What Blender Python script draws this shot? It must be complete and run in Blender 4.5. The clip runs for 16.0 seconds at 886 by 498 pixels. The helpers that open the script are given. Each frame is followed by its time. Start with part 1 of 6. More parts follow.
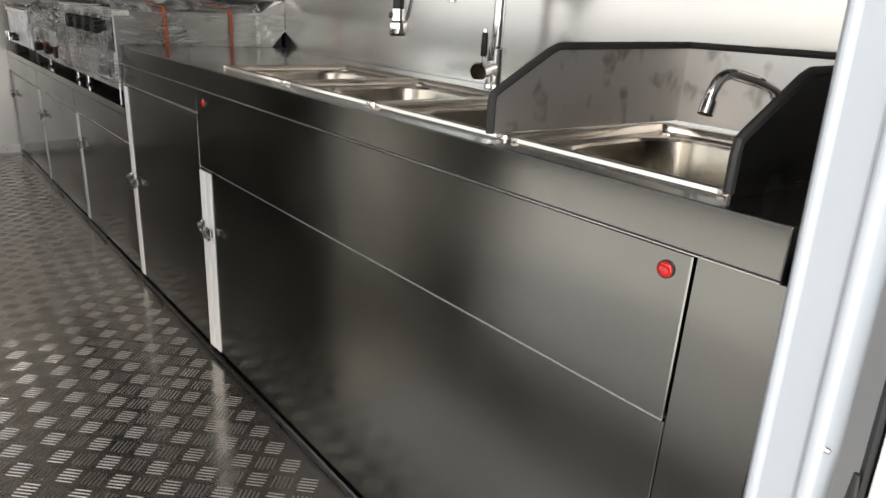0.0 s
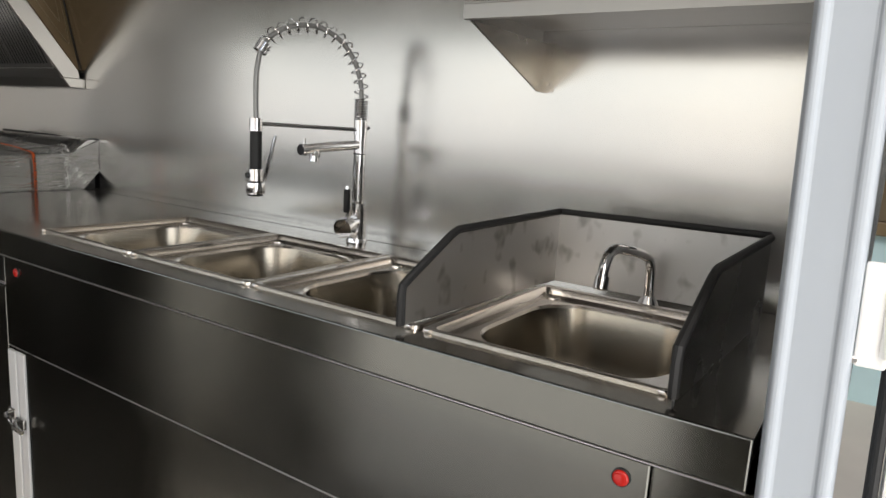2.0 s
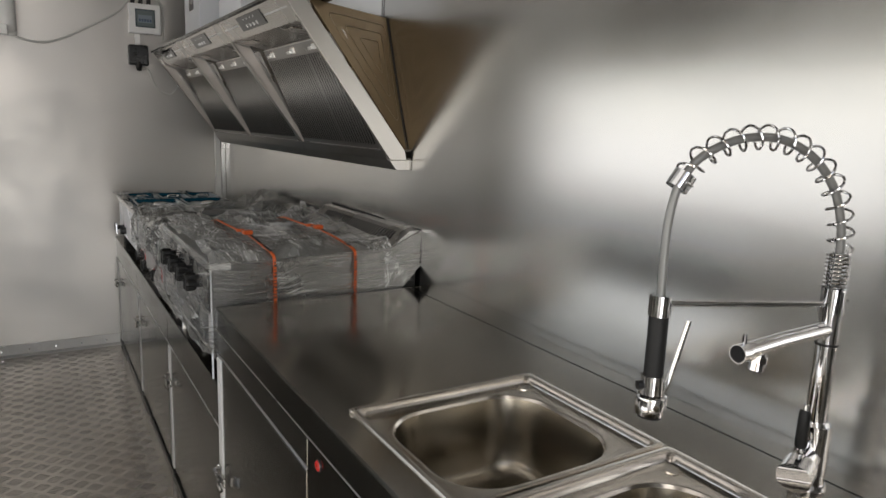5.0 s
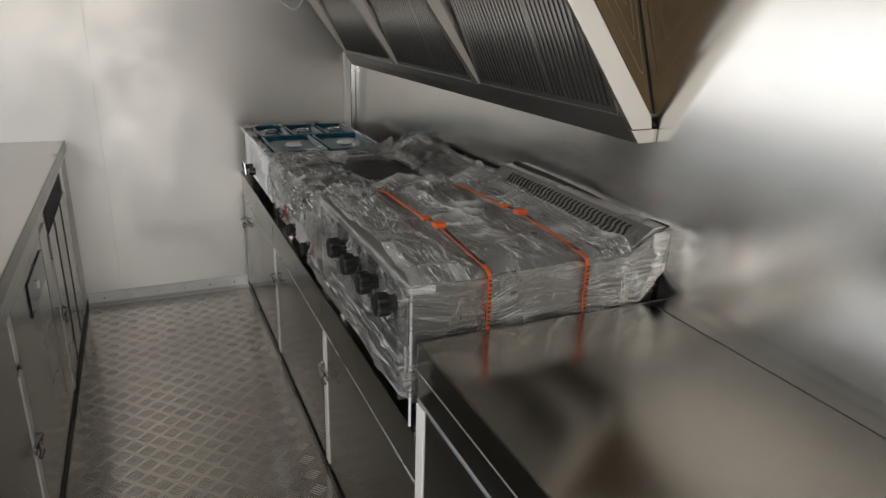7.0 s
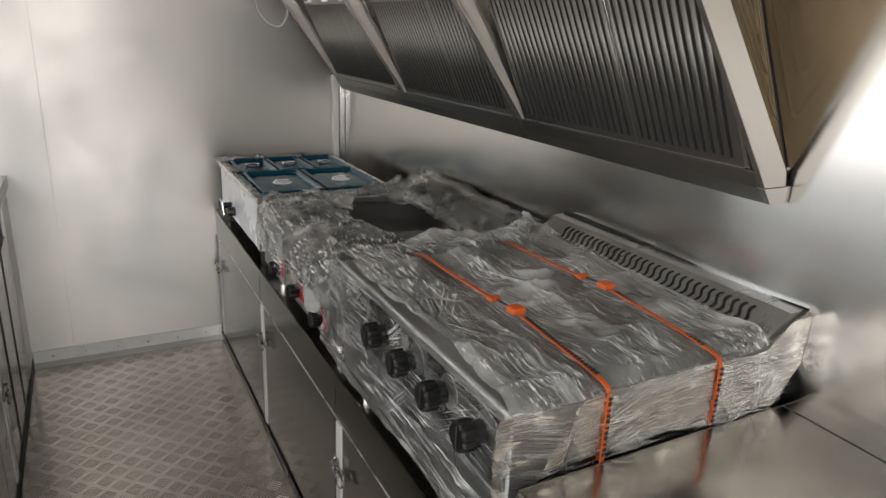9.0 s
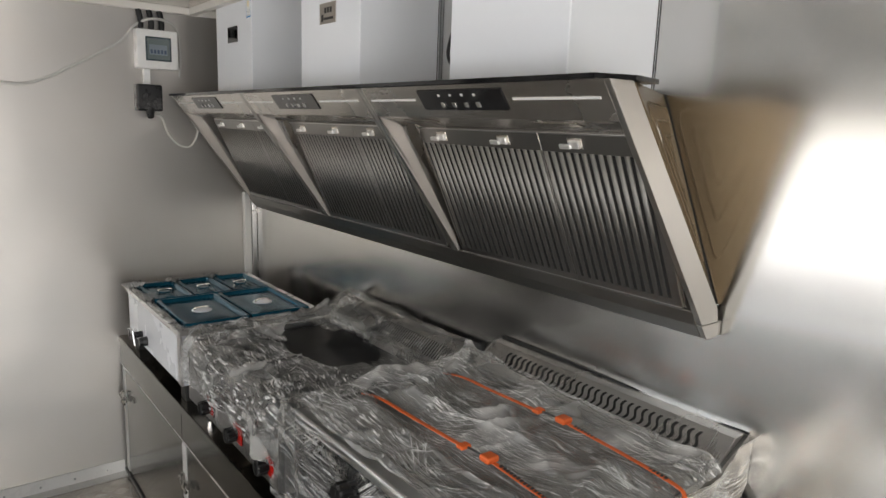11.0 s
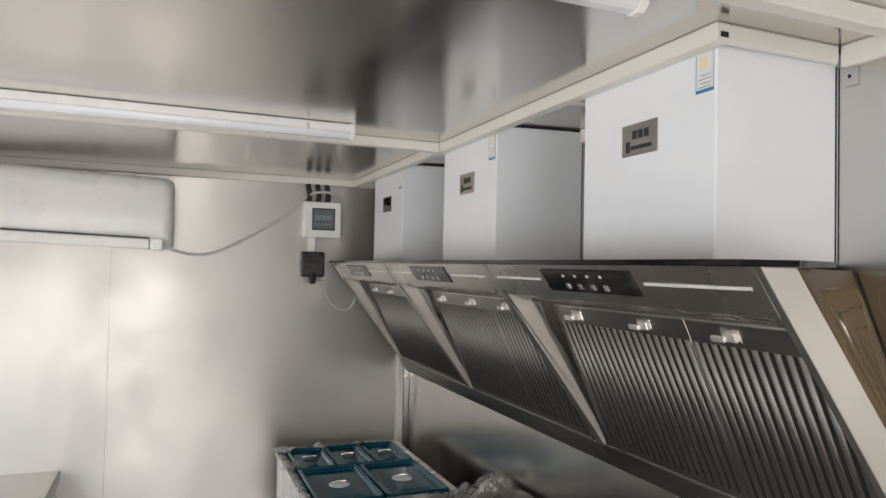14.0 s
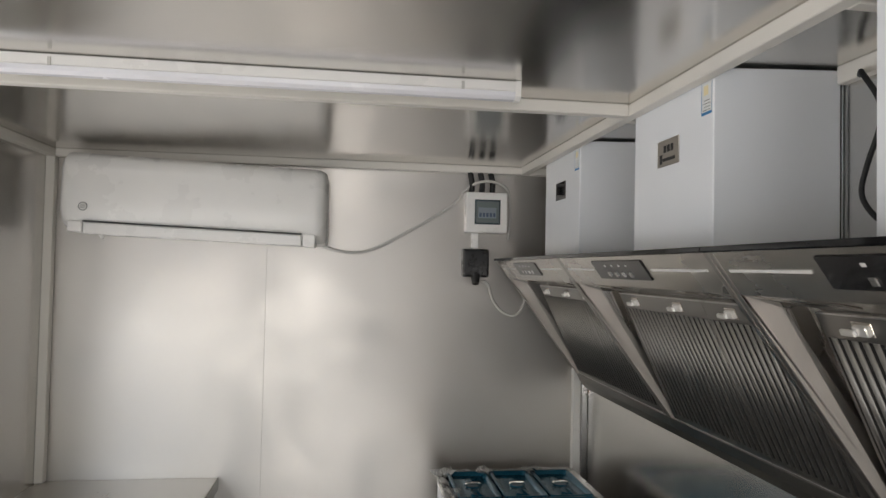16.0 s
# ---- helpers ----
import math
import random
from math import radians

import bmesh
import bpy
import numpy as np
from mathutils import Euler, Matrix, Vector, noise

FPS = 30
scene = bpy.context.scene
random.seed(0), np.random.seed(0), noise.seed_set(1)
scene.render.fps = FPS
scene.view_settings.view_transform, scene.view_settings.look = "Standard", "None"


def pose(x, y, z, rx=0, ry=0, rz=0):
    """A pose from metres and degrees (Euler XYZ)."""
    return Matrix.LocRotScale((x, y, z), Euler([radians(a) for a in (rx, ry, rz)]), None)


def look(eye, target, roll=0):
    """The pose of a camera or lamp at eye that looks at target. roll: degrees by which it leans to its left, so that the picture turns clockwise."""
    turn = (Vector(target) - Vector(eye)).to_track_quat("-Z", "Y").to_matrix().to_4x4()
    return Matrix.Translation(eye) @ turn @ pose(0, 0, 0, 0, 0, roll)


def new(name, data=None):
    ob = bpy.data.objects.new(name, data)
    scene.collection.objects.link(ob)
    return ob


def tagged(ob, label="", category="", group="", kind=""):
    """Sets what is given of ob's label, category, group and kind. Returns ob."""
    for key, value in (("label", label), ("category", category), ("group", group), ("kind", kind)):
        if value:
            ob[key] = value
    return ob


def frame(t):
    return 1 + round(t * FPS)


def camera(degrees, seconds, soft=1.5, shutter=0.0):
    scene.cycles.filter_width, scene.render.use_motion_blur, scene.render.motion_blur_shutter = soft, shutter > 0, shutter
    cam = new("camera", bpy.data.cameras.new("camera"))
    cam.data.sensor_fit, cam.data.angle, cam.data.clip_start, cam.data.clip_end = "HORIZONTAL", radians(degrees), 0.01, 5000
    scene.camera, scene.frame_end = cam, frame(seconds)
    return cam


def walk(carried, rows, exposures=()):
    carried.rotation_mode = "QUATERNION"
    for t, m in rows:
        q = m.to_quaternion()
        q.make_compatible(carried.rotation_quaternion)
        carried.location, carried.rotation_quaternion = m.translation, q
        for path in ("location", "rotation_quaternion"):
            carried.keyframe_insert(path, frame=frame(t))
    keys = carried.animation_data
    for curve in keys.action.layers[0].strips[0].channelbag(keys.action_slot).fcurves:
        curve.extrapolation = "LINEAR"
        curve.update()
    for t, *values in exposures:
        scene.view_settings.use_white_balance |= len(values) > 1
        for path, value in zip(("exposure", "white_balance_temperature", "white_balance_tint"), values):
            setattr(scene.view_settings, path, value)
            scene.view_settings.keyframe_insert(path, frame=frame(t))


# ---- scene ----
cam = camera(66.9, 16.0)
PATH = [
    (0, (-1.237, 0.538, 0.992), (-0.015, 1.971, 0.32), 3.5),
    (0.5, (-1.246, 0.603, 1.024), (0.185, 1.881, 0.46), 3.6),
    (1, (-1.266, 0.651, 1.043), (0.278, 1.834, 0.578), 3.8),
    (1.5, (-1.269, 0.691, 1.064), (0.358, 1.785, 0.667), 3.6),
    (2, (-1.272, 0.707, 1.095), (0.37, 1.792, 0.741), 3.4),
    (2.5, (-1.211, 0.784, 1.093), (0.431, 1.887, 0.8), 3.3),
    (3, (-1.045, 0.923, 1.174), (0.525, 2.128, 0.888), 2.8),
    (3.5, (-0.991, 0.971, 1.231), (0.488, 2.284, 0.932), 2.6),
    (4, (-0.983, 1.01, 1.243), (0.361, 2.46, 0.941), 2.3),
    (4.5, (-0.976, 1.102, 1.238), (0.164, 2.716, 0.932), 2.1),
    (5, (-0.976, 1.274, 1.293), (0.054, 2.95, 0.932), 2.1),
    (5.2, (-0.994, 1.321, 1.32), (-0.002, 3.005, 0.894), 2.0),
    (7.3, (-1.057, 1.995, 1.418), (-0.29, 3.718, 0.752), 2.0),
    (7.5, (-1.075, 2.051, 1.418), (-0.309, 3.776, 0.757), 2.3),
    (8, (-1.049, 2.191, 1.401), (-0.289, 3.923, 0.75), 2.3),
    (8.2, (-1.044, 2.24, 1.391), (-0.282, 3.974, 0.749), 2.6),
    (10.3, (-1.187, 2.384, 1.48), (0.007, 3.897, 0.945), 2.3),
    (10.5, (-1.198, 2.399, 1.486), (0.008, 3.915, 0.99), 2.6),
    (11, (-1.201, 2.408, 1.541), (0.007, 3.959, 1.178), 2.0),
    (11.5, (-1.199, 2.41, 1.57), (0.017, 3.982, 1.35), 1.9),
    (12, (-1.172, 2.41, 1.606), (0.041, 3.998, 1.534), 1.9),
    (12.5, (-1.138, 2.414, 1.615), (0.052, 4.021, 1.614), 1.7),
    (13, (-1.124, 2.423, 1.615), (-0.018, 4.089, 1.652), 1.5),
    (13.5, (-1.075, 2.451, 1.613), (-0.139, 4.217, 1.663), 1.3),
    (14, (-1.013, 2.494, 1.609), (-0.259, 4.346, 1.663), 1.2),
    (14.5, (-0.958, 2.551, 1.598), (-0.362, 4.459, 1.656), 1.2),
    (15, (-0.946, 2.657, 1.6), (-0.46, 4.596, 1.66), 1.1),
    (15.5, (-0.954, 2.788, 1.601), (-0.551, 4.746, 1.66), 1.1),
    (16, (-0.913, 2.855, 1.585), (-0.644, 4.836, 1.644), 1.2),
]
EXPOSURES = [(0.0, 0.24), (0.5, 0.06), (1.0, 0.02), (1.5, -0.14), (2.0, -0.17), (2.5, 0.0), (3.0, 0.08), (5.0, 0.03), (7.5, 0.46), (8.2, 0.64), (10.5, 0.6),
             (11.0, 0.72), (11.5, 0.58), (12.5, 0.5), (13.0, 0.43), (13.5, 0.86), (14.0, 0.72), (14.5, 0.58), (15.5, 0.57), (16.0, 0.44)]
walk(cam, [(t, look(eye, target, roll)) for t, eye, target, roll in PATH], EXPOSURES)

# ---- world, sun, light from the openings ----
world = bpy.data.worlds.new("sky")
scene.world = world
world.use_nodes = True
wn = world.node_tree.nodes
sky = wn.new("ShaderNodeTexSky")
sky.sky_type = "NISHITA"
sky.sun_disc = False
sky.sun_elevation, sky.sun_rotation = radians(42), radians(250)
sky.air_density, sky.dust_density = 1.2, 3.0
world.node_tree.links.new(sky.outputs[0], wn["Background"].inputs[0])
wn["Background"].inputs[1].default_value = 0.12
sun_data = bpy.data.lights.new("sun", "SUN")
sun_data.energy, sun_data.angle, sun_data.color = 1.1, radians(12), (1.0, 0.96, 0.9)
sun = new("sun", sun_data)
sun.matrix_world = look((-6, -3, 7), (0, 2, 0))


def opening_light(name, centre, target, w, h, power, colour):
    d = bpy.data.lights.new(name, "AREA")
    d.shape, d.size, d.size_y, d.energy, d.color = "RECTANGLE", w, h, power, colour
    ob = new(name, d)
    ob.matrix_world = look(centre, target)
    return ob


# daylight that enters at the serving hatch and at the rear doorway
opening_light("hatch_daylight", (-2.03, 2.90, 1.26), (0, 2.90, 1.26), 3.86, 0.66, 9.5, (0.985, 0.99, 1.0))
opening_light("doorway_daylight", (-1.28, 0.05, 0.95), (-1.28, 2, 0.80), 1.2, 1.75, 20, (1.0, 0.99, 0.98))
# Added fill lamp at a made-up low opening, brightens what the cabinet fronts mirror.
opening_light("low_fill_light", (-2.03, 1.83, 0.21), (0, 1.83, 0.21), 1.32, 0.40, 2.1, (1.0, 0.99, 0.98))


# ---- materials ----
def mat(name):
    m = bpy.data.materials.new(name)
    m.use_nodes = True
    t = m.node_tree
    return m, t.nodes, t.links, t.nodes["Principled BSDF"]


def coords(n, l, scale, rot=(0, 0, 0)):
    tc, mp = n.new("ShaderNodeTexCoord"), n.new("ShaderNodeMapping")
    mp.inputs["Scale"].default_value = scale
    mp.inputs["Rotation"].default_value = rot
    l.new(tc.outputs["Object"], mp.inputs["Vector"])
    return mp.outputs[0]


def tex(n, l, vec, scale, detail=4.0, rough=0.55):
    t = n.new("ShaderNodeTexNoise")
    t.inputs["Scale"].default_value, t.inputs["Detail"].default_value, t.inputs["Roughness"].default_value = scale, detail, rough
    l.new(vec, t.inputs["Vector"])
    return t.outputs["Fac"]


def ramp(n, l, fac, a, b, lo=0.35, hi=0.65):
    r = n.new("ShaderNodeMapRange")
    r.inputs["From Min"].default_value, r.inputs["From Max"].default_value = lo, hi
    r.inputs["To Min"].default_value, r.inputs["To Max"].default_value = a, b
    l.new(fac, r.inputs["Value"])
    return r.outputs[0]


def mixcol(n, l, fac, a, b):
    m = n.new("ShaderNodeMix")
    m.data_type = "RGBA"
    l.new(fac, m.inputs[0])
    m.inputs[6].default_value, m.inputs[7].default_value = (*a, 1), (*b, 1)
    return m.outputs[2]


def bump(n, l, p, height, strength, distance=0.001):
    b = n.new("ShaderNodeBump")
    b.inputs["Strength"].default_value, b.inputs["Distance"].default_value = strength, distance
    l.new(height, b.inputs["Height"])
    l.new(b.outputs[0], p.inputs["Normal"])


def steel(name, col, rough, grain=(1, 1, 60), spread=0.06, dents=0.0, tint=(1, 1, 1), stain=0.06, waves=(1, 1, 0.6), drawn=0.0):
    """Brushed stainless steel: grain drawn out along one axis, smears and finger marks at a larger scale."""
    m, n, l, p = mat(name)
    p.inputs["Metallic"].default_value = 1.0
    g = tex(n, l, coords(n, l, grain), 9.0, 3.0)
    s = tex(n, l, coords(n, l, (1, 1, 1)), 2.6, 5.0)
    mx = n.new("ShaderNodeMath")
    mx.operation = "ADD"
    l.new(ramp(n, l, g, -spread * 0.15, spread * 0.15, 0.2, 0.8), mx.inputs[0])
    l.new(ramp(n, l, s, rough - spread, rough + spread), mx.inputs[1])
    l.new(mx.outputs[0], p.inputs["Roughness"])
    a = tuple(col * t for t in tint)
    l.new(mixcol(n, l, s, tuple(v * (1 - stain * (1 + 0.5 * i)) for i, v in enumerate(a)), tuple(min(1, v * 1.05) for v in a)), p.inputs["Base Color"])
    if drawn:
        # the brush lines run level, so that reflections are drawn out upright
        tg = n.new("ShaderNodeTangent")
        tg.direction_type, tg.axis = "RADIAL", "Z"
        l.new(tg.outputs[0], p.inputs["Tangent"])
        p.inputs["Anisotropic"].default_value, p.inputs["Anisotropic Rotation"].default_value = drawn, 0.25
    if dents:
        bump(n, l, p, tex(n, l, coords(n, l, waves), 3.0, 2.0), dents, 0.004)
    else:
        bump(n, l, p, g, 0.02, 0.0004)
    return m


def plain(name, col, rough=0.5, metal=0.0, var=0.06, scale=8.0, bmp=0.0, bscale=60.0, **extra):
    m, n, l, p = mat(name)
    p.inputs["Metallic"].default_value = metal
    f = tex(n, l, coords(n, l, (1, 1, 1)), scale, 5.0)
    l.new(mixcol(n, l, f, tuple(c * (1 - var) for c in col), tuple(min(1, c * (1 + var)) for c in col)), p.inputs["Base Color"])
    l.new(ramp(n, l, f, max(0.03, rough - 0.025), min(1, rough + 0.025)), p.inputs["Roughness"])
    if bmp:
        bump(n, l, p, tex(n, l, coords(n, l, (1, 1, 1)), bscale, 3.0), bmp)
    for k, v in extra.items():
        p.inputs[k].default_value = v
    return m


M = {}
M["wall_steel"] = steel("brushed_wall_steel", 0.66, 0.215, (40, 40, 0.8), 0.03, 0.20, (1.0, 1.0, 0.985), 0.06, (1, 0.45, 1.9), 0.2)
M["end_steel"] = steel("brushed_end_wall_steel", 0.62, 0.46, (40, 40, 0.8), 0.06, 0.03, (1.0, 0.99, 0.97), 0.11, (1, 1, 0.6), 0.5)
M["ceil_steel"] = steel("ceiling_steel", 0.64, 0.17, (1, 40, 1), 0.05, 0.12, (1.0, 0.985, 0.95))
M["side_steel"] = steel("side_worktop_steel", 0.62, 0.30, (20, 1, 1), 0.03, 0.001, (1.0, 0.98, 0.94))
# Lighter copy: light mirrored by the hatch-side fronts is put into its value.
M["side_panel"] = steel("side_cabinet_steel", 0.55, 0.24, (1, 1, 20), 0.04, 0.05, (1.0, 0.99, 0.95))
M["top_steel"] = steel("worktop_steel", 0.45, 0.17, (20, 1, 1), 0.04, 0.05, (1.0, 0.945, 0.85))
# Upright fronts: shade and dark reflections are put into this low steel value.
M["shaded_panel_steel"] = steel("shaded_cabinet_steel", 0.175, 0.185, (1, 1, 20), 0.05, 0.13, (1.0, 1.0, 0.91))
# Bowl steel darker than the rim: shade inside the basin put into its colour.
M["shaded_bowl_steel"] = steel("shaded_bowl_steel", 0.36, 0.24, (30, 30, 30), 0.04, 0.001, (1.0, 0.915, 0.77))
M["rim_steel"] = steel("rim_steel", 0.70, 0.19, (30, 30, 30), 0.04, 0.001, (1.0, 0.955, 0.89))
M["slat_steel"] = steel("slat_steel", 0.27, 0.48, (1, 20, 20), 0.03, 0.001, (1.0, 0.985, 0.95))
M["hood_steel"] = steel("hood_steel", 0.56, 0.27, (20, 1, 20), 0.03, 0.001, (1.0, 0.97, 0.92))
def marked_steel():
    """Sheet steel with dull finger and water marks."""
    m = steel("guard_steel", 0.62, 0.40, (1, 60, 60), 0.04, 0.001)
    n, l = m.node_tree.nodes, m.node_tree.links
    p = n["Principled BSDF"]
    old = p.inputs["Base Color"].links[0].from_socket
    spot = ramp(n, l, tex(n, l, coords(n, l, (1, 1, 0.8)), 24.0, 2.0), 0.0, 0.7, 0.56, 0.70)
    mx = n.new("ShaderNodeMix")
    mx.data_type = "RGBA"
    l.new(spot, mx.inputs[0])
    l.new(old, mx.inputs[6])
    mx.inputs[7].default_value = (0.26, 0.25, 0.23, 1)
    l.new(mx.outputs[2], p.inputs["Base Color"])
    return m


M["guard_steel"] = marked_steel()
# Dark steel for the sealing strips and for the guard's shaded outside.
M["dark_sheet"] = steel("shaded_sheet_and_seal", 0.10, 0.25, (1, 60, 60), 0.05)
M["latch_metal"] = plain("dull_latch_metal", (0.42, 0.41, 0.39), 0.22, 1.0, 0.25, 60.0)
M["cheek_steel"] = steel("hood_cheek_steel", 0.46, 0.34, (14, 14, 0.5), 0.04, 0.001, (1.0, 0.98, 0.94))
# Pale colour in place of the bright reflection on the hood cheeks.
M["cheek_sheen"] = plain("pale_cheek_sheen", (0.60, 0.555, 0.515), 0.3, 0.3, 0.08, 5.0)
M["chrome"] = plain("chrome", (0.78, 0.78, 0.79), 0.05, 1.0, 0.02)
M["pull_metal"] = plain("cast_pull_metal", (0.80, 0.79, 0.77), 0.34, 0.75, 0.05, 30.0)
M["alu"] = steel("aluminium_strip", 0.62, 0.30, (60, 60, 1), 0.05)
M["white_alu"] = plain("white_painted_frame", (0.66, 0.655, 0.64), 0.34, 0.0, 0.05, 6.0)
M["frame_grey"] = plain("pale_grey_frame", (0.40, 0.435, 0.475), 0.36, 0.0, 0.05, 6.0)
M["cream"] = plain("cream_painted_tube", (0.82, 0.79, 0.73), 0.4, 0.0, 0.05, 6.0, 0.1)
M["white_plastic"] = plain("white_plastic", (0.91, 0.90, 0.875), 0.28, 0.0, 0.03)
M["duct_white"] = plain("duct_white_enamel", (0.88, 0.905, 0.94), 0.22, 0.0, 0.03, 3.0)
M["black_rubber"] = plain("black_rubber", (0.012, 0.012, 0.012), 0.55, 0.0, 0.2, 40.0)
M["black_plastic"] = plain("black_plastic", (0.014, 0.014, 0.015), 0.28, 0.0, 0.15, 30.0)
M["knob_black"] = plain("knob_black", (0.006, 0.006, 0.006), 0.42, 0.0, 0.1, 30.0, **{"Specular IOR Level": 0.35})
M["black_glass"] = plain("black_glass", (0.006, 0.006, 0.007), 0.06)
M["red_lamp"] = plain("red_lamp_plastic", (0.40, 0.012, 0.008), 0.12, 0.0, 0.2, 60.0)
M["red_cloth"] = plain("red_cloth", (0.42, 0.05, 0.035), 0.8, 0.0, 0.2, 60.0, 0.4)
M["orange"] = plain("orange_strap", (0.66, 0.115, 0.018), 0.5, 0.0, 0.15, 120.0, 0.3, 400.0)
M["dark_iron"] = plain("dark_griddle_iron", (0.05, 0.05, 0.052), 0.38, 0.7, 0.25, 12.0, 0.2)
M["blue_film"] = plain("blue_protective_film", (0.006, 0.080, 0.135), 0.17, 0.45, 0.25, 9.0, 0.25, 25.0)
M["brown_film"] = plain("brown_protective_film", (0.27, 0.197, 0.112), 0.22, 0.5, 0.16, 6.0, 0.2, 20.0)
M["bronze_edge"] = plain("bronze_film_edge", (0.20, 0.155, 0.10), 0.34, 0.6, 0.14, 9.0)
M["cable_grey"] = plain("grey_cable", (0.60, 0.59, 0.56), 0.5)
M["ground"] = plain("concrete_ground", (0.56, 0.51, 0.44), 0.85, 0.0, 0.18, 1.2, 0.4, 30.0)
M["screen"] = plain("smoked_window", (0.03, 0.05, 0.06), 0.10)
M["sticker"] = plain("sticker_white", (0.8, 0.82, 0.82), 0.4)
M["sticker_blue"] = plain("sticker_blue", (0.03, 0.22, 0.5), 0.4)
M["sticker_orange"] = plain("sticker_yellow", (0.86, 0.76, 0.48), 0.4)
M["plate"] = steel("name_plate_steel", 0.5, 0.3, (60, 1, 1), 0.05, 0.0, (1.0, 0.96, 0.90))
M["ink"] = plain("ink", (0.03, 0.03, 0.03), 0.5)
M["diffuser"] = plain("tube_diffuser", (0.84, 0.84, 0.88), 0.25, **{"Transmission Weight": 0.0})
M["building"] = plain("far_building_wall", (0.62, 0.66, 0.66), 0.8)
M["teal"] = plain("pale_blue_paint", (0.48, 0.66, 0.70), 0.7)


def floor_material():
    m, n, l, p = mat("tread_plate")
    p.inputs["Metallic"].default_value = 1.0
    s = tex(n, l, coords(n, l, (1, 1, 1)), 3.0, 6.0)
    d = tex(n, l, coords(n, l, (1, 1, 1)), 26.0, 4.0)
    l.new(mixcol(n, l, s, (0.41, 0.38, 0.345), (0.57, 0.54, 0.50)), p.inputs["Base Color"])
    l.new(ramp(n, l, d, 0.13, 0.23), p.inputs["Roughness"])
    bump(n, l, p, d, 0.05, 0.002)
    return m


M["tread"] = floor_material()
M["tread_bar"] = steel("tread_bar_aluminium", 0.46, 0.34, (1, 1, 1), 0.06, 0.0, (1.0, 0.97, 0.93))


def wrap_material(name, haze, most_, ways, turn, bend=0.05, grey=0.40, mist=0.45, folds=0.5):
    """Clear cling film: a thin milky haze, pulled white threads in patches, and a glossy skin."""
    m, n, l, p = mat(name)
    out = n["Material Output"]
    clear, mix, shine, skin = n.new("ShaderNodeBsdfTransparent"), n.new("ShaderNodeMixShader"), n.new("ShaderNodeBsdfGlossy"), n.new("ShaderNodeMixShader")
    clear.inputs[0].default_value = (0.93, 0.93, 0.92, 1)
    shine.inputs["Roughness"].default_value = 0.12
    p.inputs["Roughness"].default_value = 0.3
    p.inputs["Specular IOR Level"].default_value = 0.2

    def calc(kind, a, b):
        k = n.new("ShaderNodeMath")
        k.operation = kind
        for i, v in enumerate((a, b)):
            if isinstance(v, float):
                k.inputs[i].default_value = v
            else:
                l.new(v, k.inputs[i])
        return k.outputs[0]

    warp = n.new("ShaderNodeTexNoise")
    warp.inputs["Scale"].default_value, warp.inputs["Detail"].default_value = 5.0, 2.0
    tc = n.new("ShaderNodeTexCoord")
    l.new(tc.outputs["Object"], warp.inputs["Vector"])
    wsc, wadd = n.new("ShaderNodeVectorMath"), n.new("ShaderNodeVectorMath")
    wsc.operation, wadd.operation = "SCALE", "ADD"
    wsc.inputs["Scale"].default_value = bend
    l.new(warp.outputs["Color"], wsc.inputs[0])
    l.new(tc.outputs["Object"], wadd.inputs[0])
    l.new(wsc.outputs[0], wadd.inputs[1])

    def streaks(scale, rot, lo, hi):
        mp = n.new("ShaderNodeMapping")
        mp.inputs["Scale"].default_value, mp.inputs["Rotation"].default_value = scale, rot
        l.new(wadd.outputs[0], mp.inputs["Vector"])
        return ramp(n, l, tex(n, l, mp.outputs[0], 1.0, 3.0, 0.62), 0.0, 1.0, lo, hi)

    def patch(scale, lo, hi):
        return ramp(n, l, tex(n, l, wadd.outputs[0], scale, 2.0, 0.5), 0.0, 1.0, lo, hi)

    fine = calc("MULTIPLY", streaks(ways, turn[0], 0.50, 0.66), patch(7.0, 0.38, 0.56))
    fine2 = calc("MULTIPLY", streaks(ways, turn[1], 0.52, 0.67), patch(9.0, 0.42, 0.58))
    fold = calc("MULTIPLY", streaks(tuple(v * 0.12 for v in ways), turn[0], 0.58, 0.74), folds)
    cloud = calc("MULTIPLY", patch(7.5, 0.46, 0.68), mist)
    white = calc("MAXIMUM", calc("MAXIMUM", fine, fine2), calc("MAXIMUM", fold, cloud))
    l.new(mixcol(n, l, white, (grey, grey, grey * 0.97), (0.92, 0.92, 0.91)), p.inputs["Base Color"])
    l.new(ramp(n, l, white, haze, most_, 0.0, 1.0), mix.inputs[0])
    b = n.new("ShaderNodeBump")
    b.inputs["Strength"].default_value, b.inputs["Distance"].default_value = 0.6, 0.005
    l.new(white, b.inputs["Height"])
    for q in (p, shine):
        l.new(b.outputs[0], q.inputs["Normal"])
    fr = n.new("ShaderNodeFresnel")
    fr.inputs[0].default_value = 1.35
    l.new(b.outputs[0], fr.inputs["Normal"])
    l.new(clear.outputs[0], mix.inputs[1])
    l.new(p.outputs[0], mix.inputs[2])
    l.new(fr.outputs[0], skin.inputs[0])
    l.new(mix.outputs[0], skin.inputs[1])
    l.new(shine.outputs[0], skin.inputs[2])
    l.new(skin.outputs[0], out.inputs[0])
    return m


